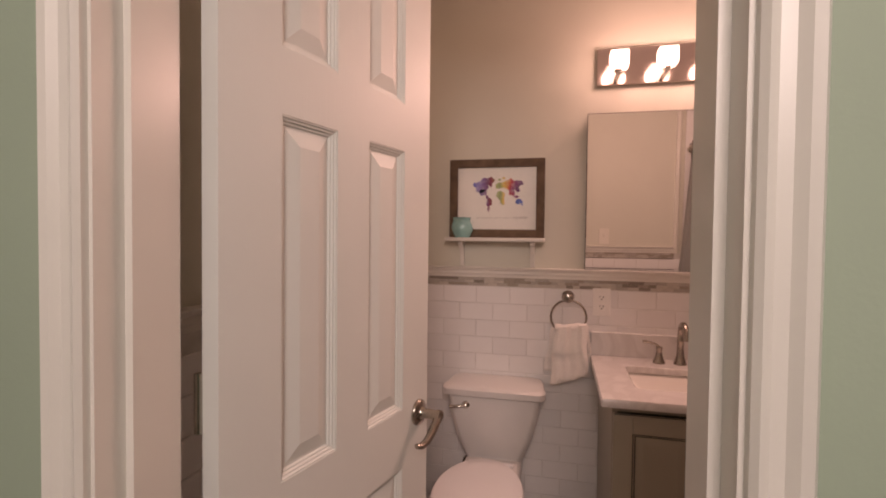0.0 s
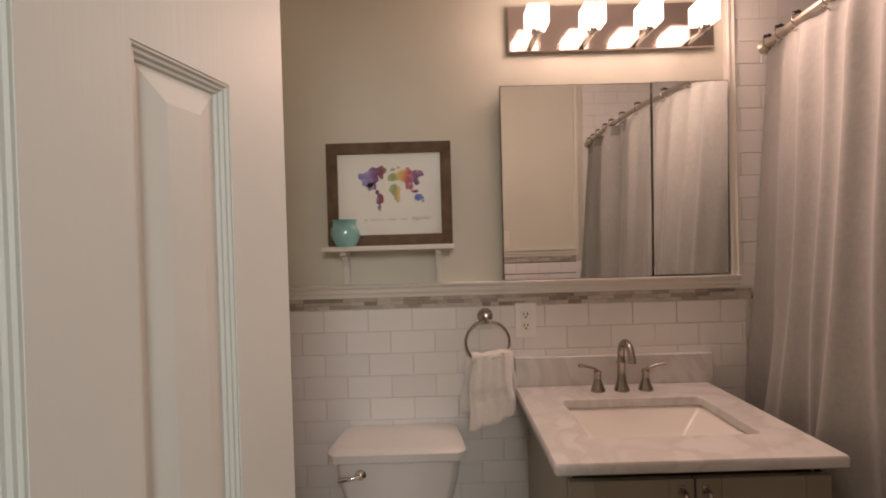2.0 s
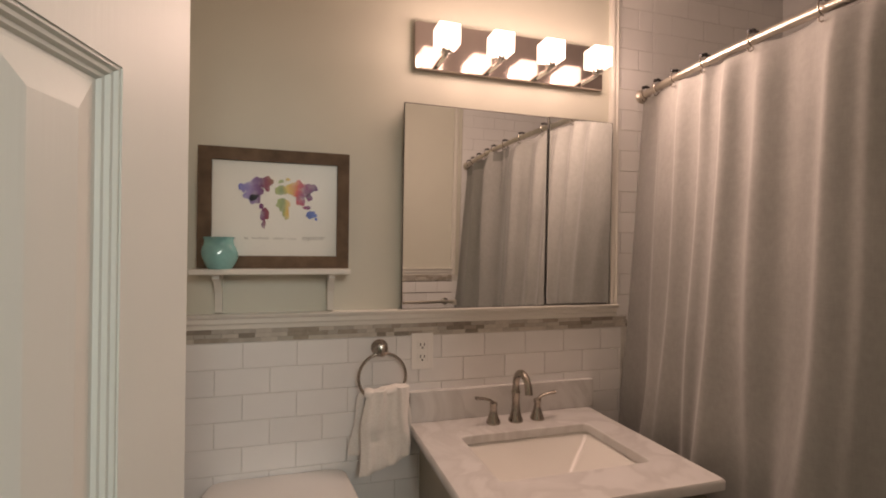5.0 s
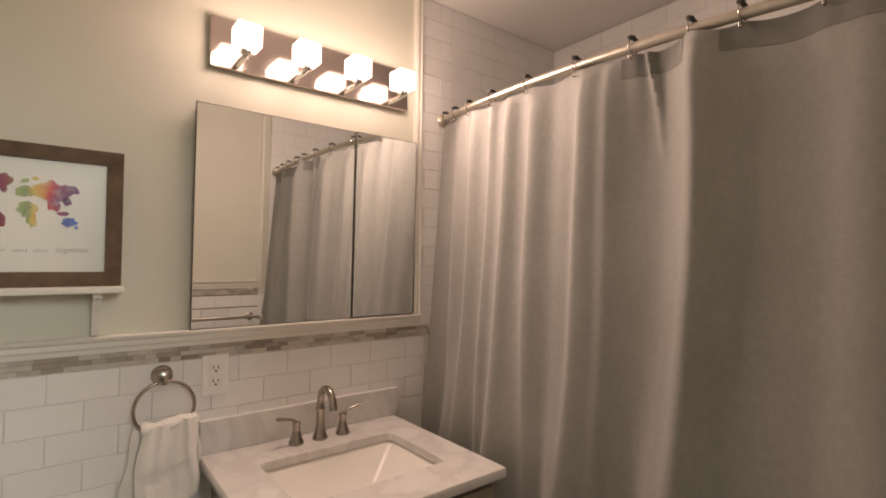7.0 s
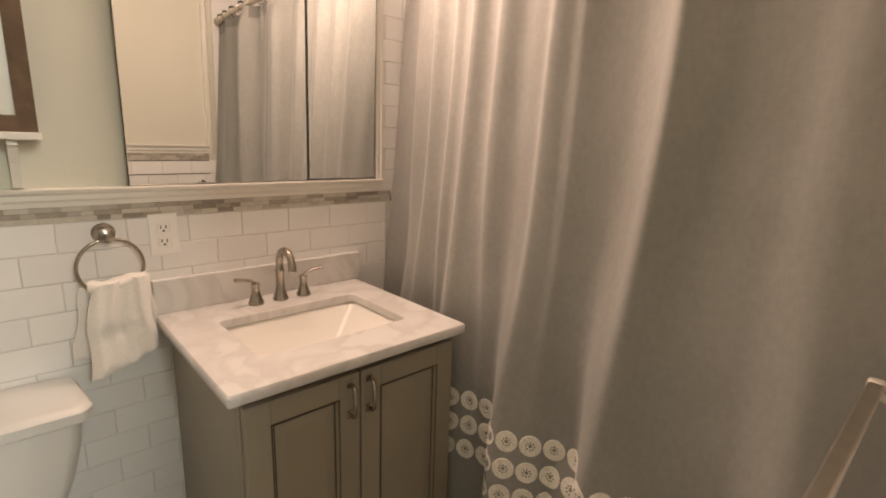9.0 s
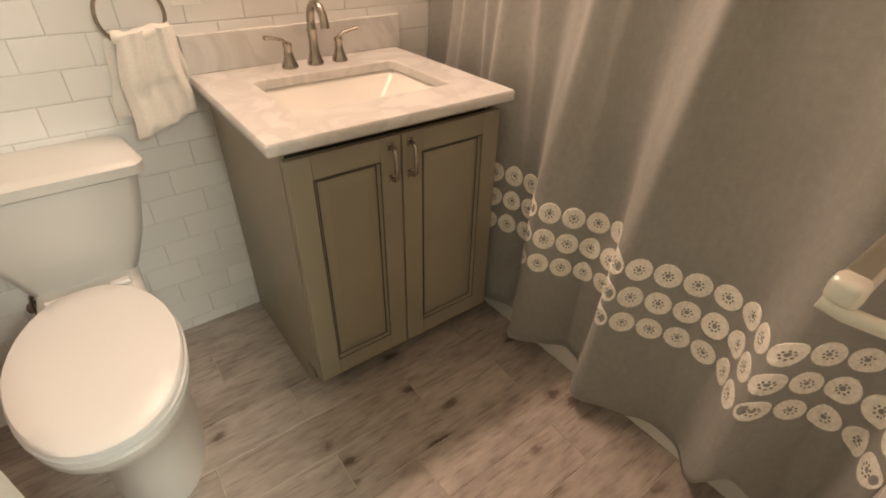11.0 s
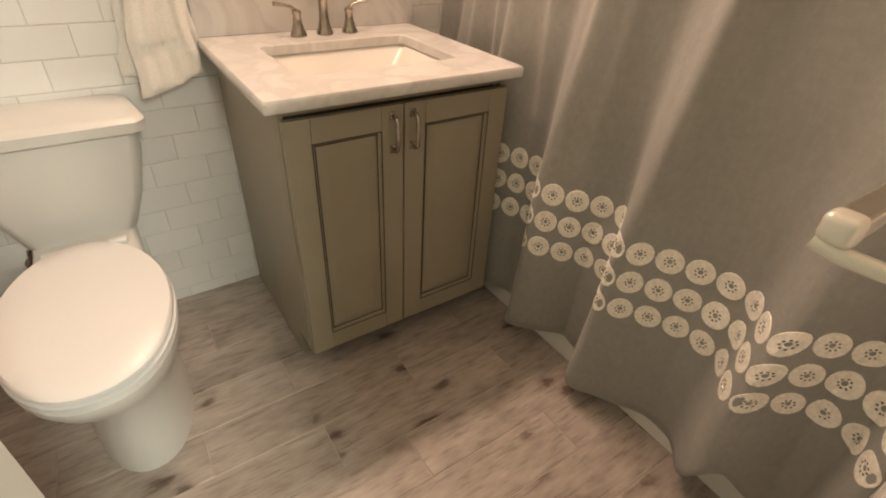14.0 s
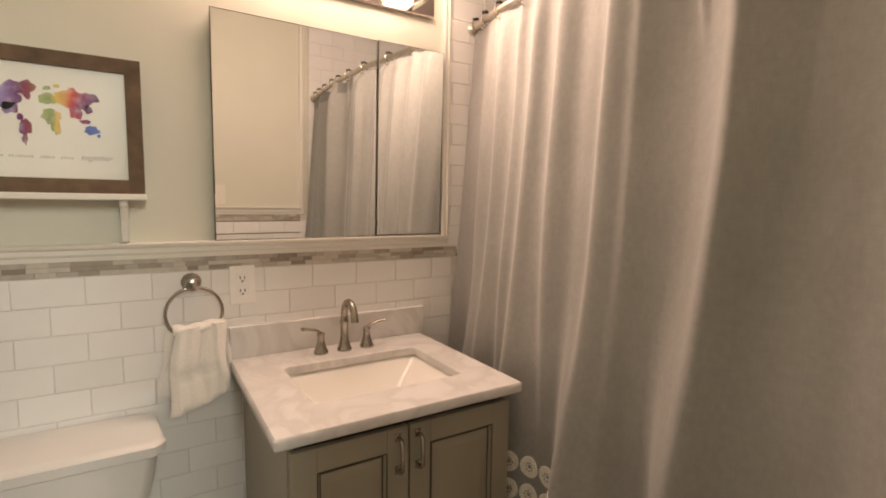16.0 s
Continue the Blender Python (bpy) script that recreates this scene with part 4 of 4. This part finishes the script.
def towel_leaf(xa, xb, top, bottom, back, out, seed, slant, gather):
    """One hanging leaf: gathered over the ring, spreading and rippling towards a slanting hem, with terry thickness."""
    bm = bmesh.new()
    nx, nz = 44, 36
    sheets = []
    for side in (-1, 1):
        sheet = []
        for j in range(nz + 1):
            w = j / nz
            row = []
            for i in range(nx + 1):
                u = i / nx
                grip = gather + (1 - gather) * min(1.0, w * 1.25) ** 0.7
                x = (xa + xb) / 2 + (u - 0.5) * (xb - xa) * grip - 0.010 * w + 0.004 * math.sin(8 * w + seed)
                z = top + (bottom - top) * w + slant * (u - 0.35) * w ** 1.5 + 0.004 * math.sin(6 * u + seed) * w
                z += 0.010 * math.sin(math.pi * u) * (1 - w) ** 3 * math.cos(seed) + 0.016 * (u - 0.5) * (1 - w) ** 2
                ripple = 0.0065 * math.sin(11 * u + seed + 1.3 * w) * (1 - 0.35 * w) + 0.003 * math.sin(24 * u + 2 * seed - 2 * w)
                ripple += 0.008 * noise.noise((u * 3.2 + seed, w * 2.6, seed))
                crease = -0.010 * math.exp(-((u - 0.76 - 0.20 * w) / 0.05) ** 2) * max(0.0, 1 - w * 1.6)
                y = back + out * w ** 0.8 + ripple + crease
                band = 0.0022 if 0.52 < w < 0.64 else 0.0
                rim = max(abs(2 * u - 1) ** 10, max(0.0, 2 * w - 1) ** 14)
                row.append((x, y + side * (0.0062 - band) * (1 - 0.55 * rim), z))
            sheet.append(row)
        sheets.append(sheet)
    f = [[bm.verts.new(p) for p in r] for r in sheets[0]]
    b = [[bm.verts.new(p) for p in r] for r in sheets[1]]
    for j in range(nz):
        for i in range(nx):
            bm.faces.new((f[j][i], f[j][i + 1], f[j + 1][i + 1], f[j + 1][i]))
            bm.faces.new((b[j][i], b[j + 1][i], b[j + 1][i + 1], b[j][i + 1]))
        bm.faces.new((f[j][0], f[j + 1][0], b[j + 1][0], b[j][0]))
        bm.faces.new((f[j][nx], b[j][nx], b[j + 1][nx], f[j + 1][nx]))
    for i in range(nx):
        bm.faces.new((f[0][i], b[0][i], b[0][i + 1], f[0][i + 1]))
        bm.faces.new((f[nz][i], f[nz][i + 1], b[nz][i + 1], b[nz][i]))
    return bm


WINV = Matrix.Translation((-0.448, -(NW - 0.055), -0.90))
part("front_leaf", towel_leaf(0.386, 0.536, 0.955, 0.722, 1.928, -0.018, 1.3, 0.055, 0.86), M_TOWEL, tw, smooth=True).matrix_parent_inverse = WINV
part("back_leaf", towel_leaf(0.362, 0.552, 0.950, 0.752, 1.960, 0.006, 4.1, -0.010, 0.78), M_TOWEL, tw, smooth=True).matrix_parent_inverse = WINV
bm = bmesh.new()
fold = []
for i in range(33):
    u = i / 32
    x = 0.393 + 0.130 * u
    zc = 0.950 + 0.016 * (u - 0.5) - 0.006 * math.sin(math.pi * u) + 0.0025 * math.sin(11 * u + 1)
    fat = 0.75 + 0.25 * math.sin(math.pi * u) ** 0.5
    fold.append([(x, 1.9435 + (0.0225 + 0.002 * math.sin(15 * u)) * fat * math.cos(a), zc + (0.017 + 0.002 * math.sin(19 * u)) * fat * math.sin(a)) for a in [2 * math.pi * k / 16 for k in range(16)]])
loft(bm, fold)
part("fold", bm, M_TOWEL, tw, smooth=True).matrix_parent_inverse = WINV

# ---------------------------------------------------------------- toilet
TX = 0.150
toi = thing("toilet", (TX, 1.70, 0), "white two-piece toilet with closed lid beside the vanity", "toilet")
OINV = Matrix.Translation((-TX, -1.70, 0))


def tpart(name, bm, material, label="", parent=None, smooth=True):
    ob = part(name, bm, material, parent or toi, label, smooth)
    if parent is None:
        ob.matrix_parent_inverse = OINV
    return ob


def egg(cx, yc, hw, front, back, z, n=40):
    """An oval ring: half width hw, reaching front towards -y and back towards +y."""
    pts = []
    for i in range(n):
        a = 2 * math.pi * i / n
        c, s = math.cos(a), math.sin(a)
        pts.append(Vector((cx + hw * math.copysign(abs(c) ** 0.92, c) * (1 - 0.10 * max(0.0, s)), yc + (back if s > 0 else front) * math.copysign(abs(s) ** 0.95, s), z)))
    return pts


bm = bmesh.new()
loft(bm, [egg(TX, 1.62, 0.118, 0.258, 0.25, 0.0), egg(TX, 1.62, 0.118, 0.258, 0.25, 0.03), egg(TX, 1.62, 0.111, 0.242, 0.25, 0.10), egg(TX, 1.60, 0.108, 0.220, 0.25, 0.20),
          egg(TX, 1.56, 0.125, 0.235, 0.26, 0.27), egg(TX - 0.006, 1.52, 0.150, 0.265, 0.27, 0.33), egg(TX - 0.009, 1.50, 0.1592, 0.275, 0.26, 0.375), egg(TX - 0.009, 1.50, 0.1620, 0.276, 0.26, 0.392), egg(TX - 0.009, 1.50, 0.1565, 0.27, 0.255, 0.398)])
tpart("bowl", bm, M_PORC)
tpart("deck", boxed(TX - 0.115, TX + 0.115, 1.70, 1.955, 0.30, 0.404, 0.02, 3), M_PORC)
bm = bmesh.new()
loft(bm, [egg(TX - 0.009, 1.50, 0.1583, 0.270, 0.235, 0.3985), egg(TX - 0.009, 1.50, 0.1637, 0.278, 0.24, 0.403), egg(TX - 0.009, 1.50, 0.1637, 0.278, 0.24, 0.412), egg(TX - 0.009, 1.50, 0.1602, 0.272, 0.236, 0.4155)])
tpart("seat", bm, M_SEAT)
bm = bmesh.new()
loft(bm, [egg(TX - 0.009, 1.50, 0.1583, 0.274, 0.24, 0.4165), egg(TX - 0.009, 1.50, 0.1610, 0.279, 0.243, 0.421), egg(TX - 0.009, 1.50, 0.1602, 0.278, 0.242, 0.428), egg(TX - 0.009, 1.50, 0.1565, 0.268, 0.234, 0.434), egg(TX - 0.009, 1.50, 0.1183, 0.21, 0.18, 0.437), egg(TX - 0.009, 1.50, 0.0564, 0.1, 0.08, 0.4385)])
tpart("lid", bm, M_SEAT).location.z = 0.003
for dx in (-0.07, 0.07):
    tpart("hinge", boxed(TX + dx - 0.022, TX + dx + 0.022, 1.742, 1.764, 0.4045, 0.419, 0.005, 3), M_SEAT)
bm = bmesh.new()


def tank_ring(hw, yf, z, bow, taper=0.0):
    """A tank section: straight back, gently bowed front."""
    pts = rounded(TX, (yf + 1.985) / 2, hw, (1.985 - yf) / 2, 0.03, z, 6)
    pts = [Vector((TX + (p.x - TX) * (1 - taper * max(0.0, (p.y - yf) / (1.985 - yf))), p.y, p.z)) for p in pts]
    return [Vector((p.x, p.y - (bow * (1 - ((p.x - TX) / hw) ** 2) if p.y < (yf + 1.985) / 2 else 0), p.z)) for p in pts]


loft(bm, [tank_ring(0.098, 1.835, 0.375, 0.019), tank_ring(0.124, 1.825, 0.40, 0.023), tank_ring(0.162, 1.815, 0.50, 0.030), tank_ring(0.186, 1.806, 0.60, 0.034), tank_ring(0.194, 1.803, 0.664, 0.034)])
tpart("tank", bm, M_PORC)
bm = bmesh.new()
loft(bm, [tank_ring(0.205, 1.800, 0.6645, 0.051, 0.10), tank_ring(0.215, 1.788, 0.672, 0.054, 0.10), tank_ring(0.216, 1.786, 0.696, 0.054, 0.10), tank_ring(0.208, 1.794, 0.706, 0.053, 0.10), tank_ring(0.19, 1.81, 0.7085, 0.051, 0.10)])
tpart("tank_lid", bm, M_PORC)
bm = lathe([(0.017, 0), (0.017, 0.006), (0.010, 0.014), (0.004, 0.018)], (TX - 0.112, 1.797, 0.628), 20, pose(0, 0, 0, 90, 0, 0))
fl = tpart("flush_handle", bm, M_CHROME, "chrome flush lever")
part("flush_lever", tube([(TX - 0.112, 1.783, 0.628), (TX - 0.127, 1.775, 0.628), (TX - 0.152, 1.774, 0.625), (TX - 0.177, 1.776, 0.621)], [0.006, 0.0065, 0.007, 0.008], 10), M_CHROME, fl, smooth=True)

# supply valve and brush canister beside the toilet
valve = thing("supply_valve", (0.0, NW - TILED, 0.27), "dark nickel water supply valve on the wall", "valve")
part("escutcheon", lathe([(0.026, 0), (0.024, 0.004), (0.010, 0.008), (0.008, 0.05)], (0, 0, 0), 20, pose(0, 0, 0, 90, 0, 0)), M_NICKEL, valve, smooth=True)
part("valve_knob", lathe([(0.006, 0), (0.016, 0.003), (0.018, 0.012), (0.014, 0.02)], (0, -0.05, 0), 16, pose(0, 0, 0, 90, 0, 0)), M_PLATE, valve, smooth=True)
part("hose", tube([(0, -0.040, 0.0), (0, -0.042, 0.03), (0.010, -0.06, 0.07), (0.035, -0.075, 0.10), (0.06, -0.078, 0.12)], 0.006, 10), M_NICKEL, valve, smooth=True)
brush = thing("toilet_brush", (-0.185, 1.925, 0), "white toilet brush standing in a round canister", "toilet brush")
part("canister", lathe([(0.046, 0), (0.050, 0.004), (0.047, 0.08), (0.044, 0.135), (0.040, 0.14), (0.012, 0.142)], (0, 0, 0), 28), M_SEAT, brush, smooth=True)
part("brush_handle", tube([(0, 0, 0.14), (0, 0, 0.30), (0, 0, 0.36)], [0.007, 0.006, 0.009], 12), M_SEAT, brush, smooth=True)

# ---------------------------------------------------------------- towel bar beside the door
BAR_Y, BAR_Z = 0.530, 0.985
rack = thing("towel_bar", (0.93, SW, BAR_Z), "flat brushed nickel towel bar beside the doorway", "towel bar")
RINV = Matrix.Translation((-0.93, -SW, -BAR_Z))
part("bar", boxed(0.690, 1.215, BAR_Y - 0.010, BAR_Y + 0.010, BAR_Z - 0.008, BAR_Z + 0.010, 0.003), M_BAR, rack).matrix_parent_inverse = RINV
for px, s in ((0.682, 1), (1.225, -1)):
    p = part("knob", boxed(px - 0.011, px + 0.011, BAR_Y - 0.011, BAR_Y + 0.012, BAR_Z - 0.010, BAR_Z + 0.012, 0.006, 3), M_KNOB, rack, "polished end knob", True)
    p.matrix_parent_inverse = RINV
    part("arm", tube([(px - s * 0.006, BAR_Y + 0.011, BAR_Z - 0.012), (px - s * 0.004, BAR_Y - 0.006, BAR_Z - 0.015), (px + s * 0.004, BAR_Y - 0.030, BAR_Z - 0.017), (px + s * 0.014, BAR_Y - 0.060, BAR_Z - 0.018), (px + s * 0.020, BAR_Y - 0.095, BAR_Z - 0.017), (px + s * 0.022, SW + TILED + 0.004, BAR_Z - 0.016)],
                     [0.0062, 0.0066, 0.0064, 0.0062, 0.0064, 0.0068], 10), M_KNOB, p, smooth=True)
    part("rose", lathe([(0.024, 0), (0.024, 0.004), (0.018, 0.008), (0.008, 0.010)], (px + s * 0.022, SW + TILED, BAR_Z - 0.016), 24, pose(0, 0, 0, -90, 0, 0)), M_CHROME, p, smooth=True)

# ---------------------------------------------------------------- the open six-panel door
DW, DH, DT, HINGE, ANGLE = 0.64, 2.03, 0.035, (-0.104, 0.429), 77.0
door = tagged(thing("door_1", (HINGE[0], HINGE[1], 0.012), "open white six-panel door with a nickel lever handle", "door", kind="structure"))
door.rotation_euler = (0, 0, radians(ANGLE))
ROWS_Z = ((0.22, 0.755), (0.897, 1.517), (1.627, 1.905))
bm = bmesh.new()
xs = [0, 0.123, 0.268, 0.372, 0.517, DW]
for a, b in ((0, 1), (2, 3), (4, 5)):
    box(bm, xs[a], xs[b], -DT, 0, 0, DH)
zs = [0, *[v for r in ROWS_Z for v in r], DH]
for a, b in ((1, 2), (3, 4)):
    for k in (0, 2, 4, 6):
        box(bm, xs[a], xs[b], -DT, 0, zs[k], zs[k + 1])
bmesh.ops.remove_doubles(bm, verts=bm.verts, dist=1e-5)
slab = part("slab", bm, M_DOOR, door)
for a, b in ((1, 2), (3, 4)):
    for z0, z1 in ROWS_Z:
        bm = bmesh.new()
        rg = lambda k, y: [Vector((xs[a] + k, y, z0 + k)), Vector((xs[b] - k, y, z0 + k)), Vector((xs[b] - k, y, z1 - k)), Vector((xs[a] + k, y, z1 - k))]
        half = ((0.0, 0.0015), (0.003, 0.0015), (0.005, 0.0045), (0.008, 0.0050), (0.010, 0.0085), (0.013, 0.0090), (0.015, 0.0125), (0.019, 0.0125), (0.046, 0.0045), (0.048, 0.0040))
        loft(bm, [rg(k, -d) for k, d in reversed(half)] + [rg(k, -DT + d) for k, d in half])
        part("panel", bm, M_DOOR, slab, "raised panel")
HX, HZ = DW - 0.048, 0.868
for side, y0 in ((-1, -DT), (1, 0)):
    hm = pose(HX, y0, HZ, 90 if side < 0 else -90, 0, 0)
    bm = lathe([(0.033, 0), (0.033, 0.004), (0.029, 0.009), (0.016, 0.013), (0.0125, 0.020), (0.0125, 0.050), (0.0145, 0.054), (0.0145, 0.066), (0.010, 0.069)], (0, 0, 0), 24)
    bmesh.ops.transform(bm, matrix=hm, verts=bm.verts)
    h = part("lever_handle", bm, M_NICKEL, slab, "nickel lever on a round rose", True)
    lev = [(0.0, 0.060, 0.0), (-0.018, 0.061, -0.012), (-0.042, 0.061, -0.030), (-0.064, 0.060, -0.042), (-0.082, 0.056, -0.046), (-0.094, 0.050, -0.043)]
    part("lever", tube([(HX + a, y0 + side * b, HZ + c) for a, b, c in lev], [0.0125, 0.0115, 0.0105, 0.010, 0.0095, 0.008], 12, flat=0.7), M_NICKEL, slab, smooth=True)
for hz in (0.25, 1.02, 1.78):
    part("hinge", tube([(-0.004, 0.004, hz), (-0.004, 0.004, hz + 0.09)], 0.006, 10), M_NICKEL, slab, smooth=True)

# ---------------------------------------------------------------- tiles
TW, TH, GAP = 0.1515, 0.0762, 0.0017


def tile_mesh(name, w, h, d, bev, material):
    """A tile lying in the x-z plane, face towards -y, its lower left corner at the origin."""
    bm = bmesh.new()
    loft(bm, [[(x, y, z) for x, z in ((k, k), (w - k, k), (w - k, h - k), (k, h - k))] for y, k in ((0, 0), (-d + bev, 0), (-d, bev))])
    return finish(name, bm, material)


tile_cache = {}


def tile_piece(parent, name, w, h, m, d=TILED, bev=0.0015, material=None):
    key = (name, round(w, 4), round(h, 4), material.name if material else "")
    if key not in tile_cache:
        tile_cache[key] = tile_mesh(name, w, h, d, bev, material or M_TILE)
    ob = new(name, tile_cache[key])
    ob.parent = parent
    ob.matrix_basis = m
    return ob


def course_cells(a, b, offset):
    """Cut one course from a to b into tiles with joints at offset + k * TW."""
    k = math.floor((a - offset) / TW)
    x = offset + k * TW
    while x < b - 1e-6:
        x0, x1 = max(a, x), min(b, x + TW)
        if x1 - x0 > 0.008:
            yield x0, x1
        x += TW


def tiled_wall(parent, a, b, z0, z1, place, offset):
    row, z = 0, z1
    while z > z0 + 0.01:
        zb = max(z0, z - TH)
        for x0, x1 in course_cells(a, b, offset + (TW / 2 if row % 2 else 0)):
            tile_piece(parent, "tile", x1 - x0 - GAP, z - zb - GAP, place(x0 + GAP / 2, zb + GAP / 2))
        z, row = zb, row + 1


GROUTED = 0.0026   # how far the joints are filled beyond the bed


def backing(name, x0, x1, y0, y1, z0, z1):
    structure(name, boxed(x0, x1, y0, y1, z0, z1), M_GROUT, "pale grout bed behind the white tiles", "grout")


backing("grout_north", WW, EW, NW - 0.0062 - GROUTED, NW - 0.0005, 0, MOS1 - 0.001)
backing("grout_west", WW + 0.0005, WW + 0.0062 + GROUTED, SW + 0.02, NW - 0.007, 0, MOS1 - 0.001)
backing("grout_south", JR + 0.053, EW, SW + 0.0005, SW + 0.0062 + GROUTED, 0, MOS1 - 0.001)
backing("grout_alcove_north", 1.3205, EW, NW - 0.0062 - GROUTED, NW - 0.0005, MOS1, CEIL - 0.001)
backing("grout_alcove_south", 1.30, EW, SW + 0.0005, SW + 0.0062 + GROUTED, MOS1, CEIL - 0.001)

north_at = lambda x, z: pose(x, NW - 0.004, z)
west_at = lambda y, z: pose(WW + 0.004, y, z, 0, 0, 90)
south_at = lambda x, z: pose(-x, SW + 0.004, z, 0, 0, 180)
tiled_wall(wall_north, WW + 0.002, 1.345, 0.0, WAIN, north_at, -0.107)
tiled_wall(wall_west, SW + 0.03, NW - 0.009, 0.0, WAIN, west_at, 0.53)
tiled_wall(wall_south, -1.30, -(JR + 0.055), 0.11, WAIN, south_at, -1.30)
for k in range(4):
    x0, x1 = 0.72 + 0.15 * k, 0.72 + 0.15 * k + 0.148
    tile_piece(wall_south, "base_tile", min(x1, 1.275) - x0, 0.105, pose(min(x1, 1.275), SW + 0.004, 0.001, 0, 0, 180), 0.016, 0.004, M_BASE)

# column of tiles beside the upright trim, and the alcove above the curtain
tiled_wall(wall_north, 1.3215, 1.3215 + TW * 1.02, WAIN, CEIL - 0.002, north_at, 1.3215 - 0.06)


def joined_tiles(name, a, b, z0, z1, place, offset):
    bm = bmesh.new()
    row, z = 0, z1
    while z > z0 + 0.01:
        zb = max(z0, z - TH)
        for x0, x1 in course_cells(a, b, offset + (TW / 2 if row % 2 else 0)):
            m = place(x0 + 0.0004, zb + 0.0004)
            w, h = x1 - x0 - 0.0008, z - zb - 0.0008
            rings = [[m @ Vector((x, y, zz)) for x, zz in ((k, k), (w - k, k), (w - k, h - k), (k, h - k))] for y, k in ((0, 0), (-TILED + 0.0007, 0), (-TILED, 0.0007))]
            loft(bm, rings)
        z, row = zb, row + 1
    me = finish(name, bm, M_TILE)
    return tagged(new(name, me), "glossy white subway tiles of the bath alcove", "tiles", kind="stuff")


joined_tiles("alcove_tiles_north", 1.3215 + TW * 1.02, EW - 0.009, 0.39, CEIL - 0.002, north_at, 1.3215 - 0.06)
joined_tiles("alcove_tiles_east", -(NW - 0.009), -(SW + 0.009), 0.39, CEIL - 0.002, lambda x, z: pose(EW - 0.004, -x, z, 0, 0, -90), 0.1)
joined_tiles("alcove_tiles_south", -(EW - 0.009), -1.303, 0.39, CEIL - 0.002, south_at, -1.303)

# mosaic strip under the chair rail
rng = random.Random(5)


def mosaic(parent, a, b, place):
    """Three thin courses of mixed stone sticks."""
    h = (MOS1 - MOS0) / 3
    for r in range(3):
        x = a
        while x < b - 0.006:
            w = min(rng.choice((0.028, 0.045, 0.06, 0.09)), b - x)
            m = rng.choices(M_MOSAIC, (5, 5, 3, 1))[0]
            tile_piece(parent, "mosaic_piece", w - 0.0005, h - 0.0005, place(x, MOS0 + r * h), TILED + 0.001, 0.0006, m)
            x += w


mosaic(wall_north, WW + 0.002, 1.37, north_at)
mosaic(wall_west, 1.25, NW - 0.009, west_at)
mosaic(wall_south, -1.25, -(JR + 0.055), south_at)
# two dark lines along the topmost tile joints of the south wall
for jz in (WAIN - 0.0015, WAIN - TH - 0.0015):
    structure("grout_joint_south", boxed(JR + 0.055, 1.25, SW + 0.0093, SW + 0.0128, jz - 0.0022, jz + 0.0022), M_GLAZE, "dark grout joint under the mosaic strip", "grout")

# ---------------------------------------------------------------- floor planks
PL, PH = 0.562, 0.139
JOINTS = (1.062, 0.700, 0.505, 0.703, 0.530, 0.82, 0.510, 0.70, 0.36, 0.62, 0.25, 0.48)
plank_cache = {}
for r in range(-3, 11):
    y0 = 0.571 + PH * r
    y1 = min(y0 + PH, NW)
    y0 = max(y0, SW - 0.17)
    if y1 - y0 < 0.01:
        continue
    x = JOINTS[(r + 12) % 12 if r < 0 else r] - 3 * PL
    while x < 1.285:
        x0, x1 = max(x, WW), min(x + PL, 1.283)
        if x1 - x0 > 0.01:
            w, h = round(x1 - x0 - 0.003, 4), round(y1 - y0 - 0.003, 4)
            if (w, h) not in plank_cache:
                bm = bmesh.new()
                loft(bm, [[(px, py, z) for px, py in ((k, k), (w - k, k), (w - k, h - k), (k, h - k))] for z, k in ((-0.004, 0), (-0.0010, 0), (0, 0.0010))])
                plank_cache[(w, h)] = finish("plank", bm, M_PLANK)
            ob = new("plank", plank_cache[(w, h)])
            ob.parent = floor
            ob.location = (x0 + 0.0015, y0 + 0.0015, 0)
        x += PL
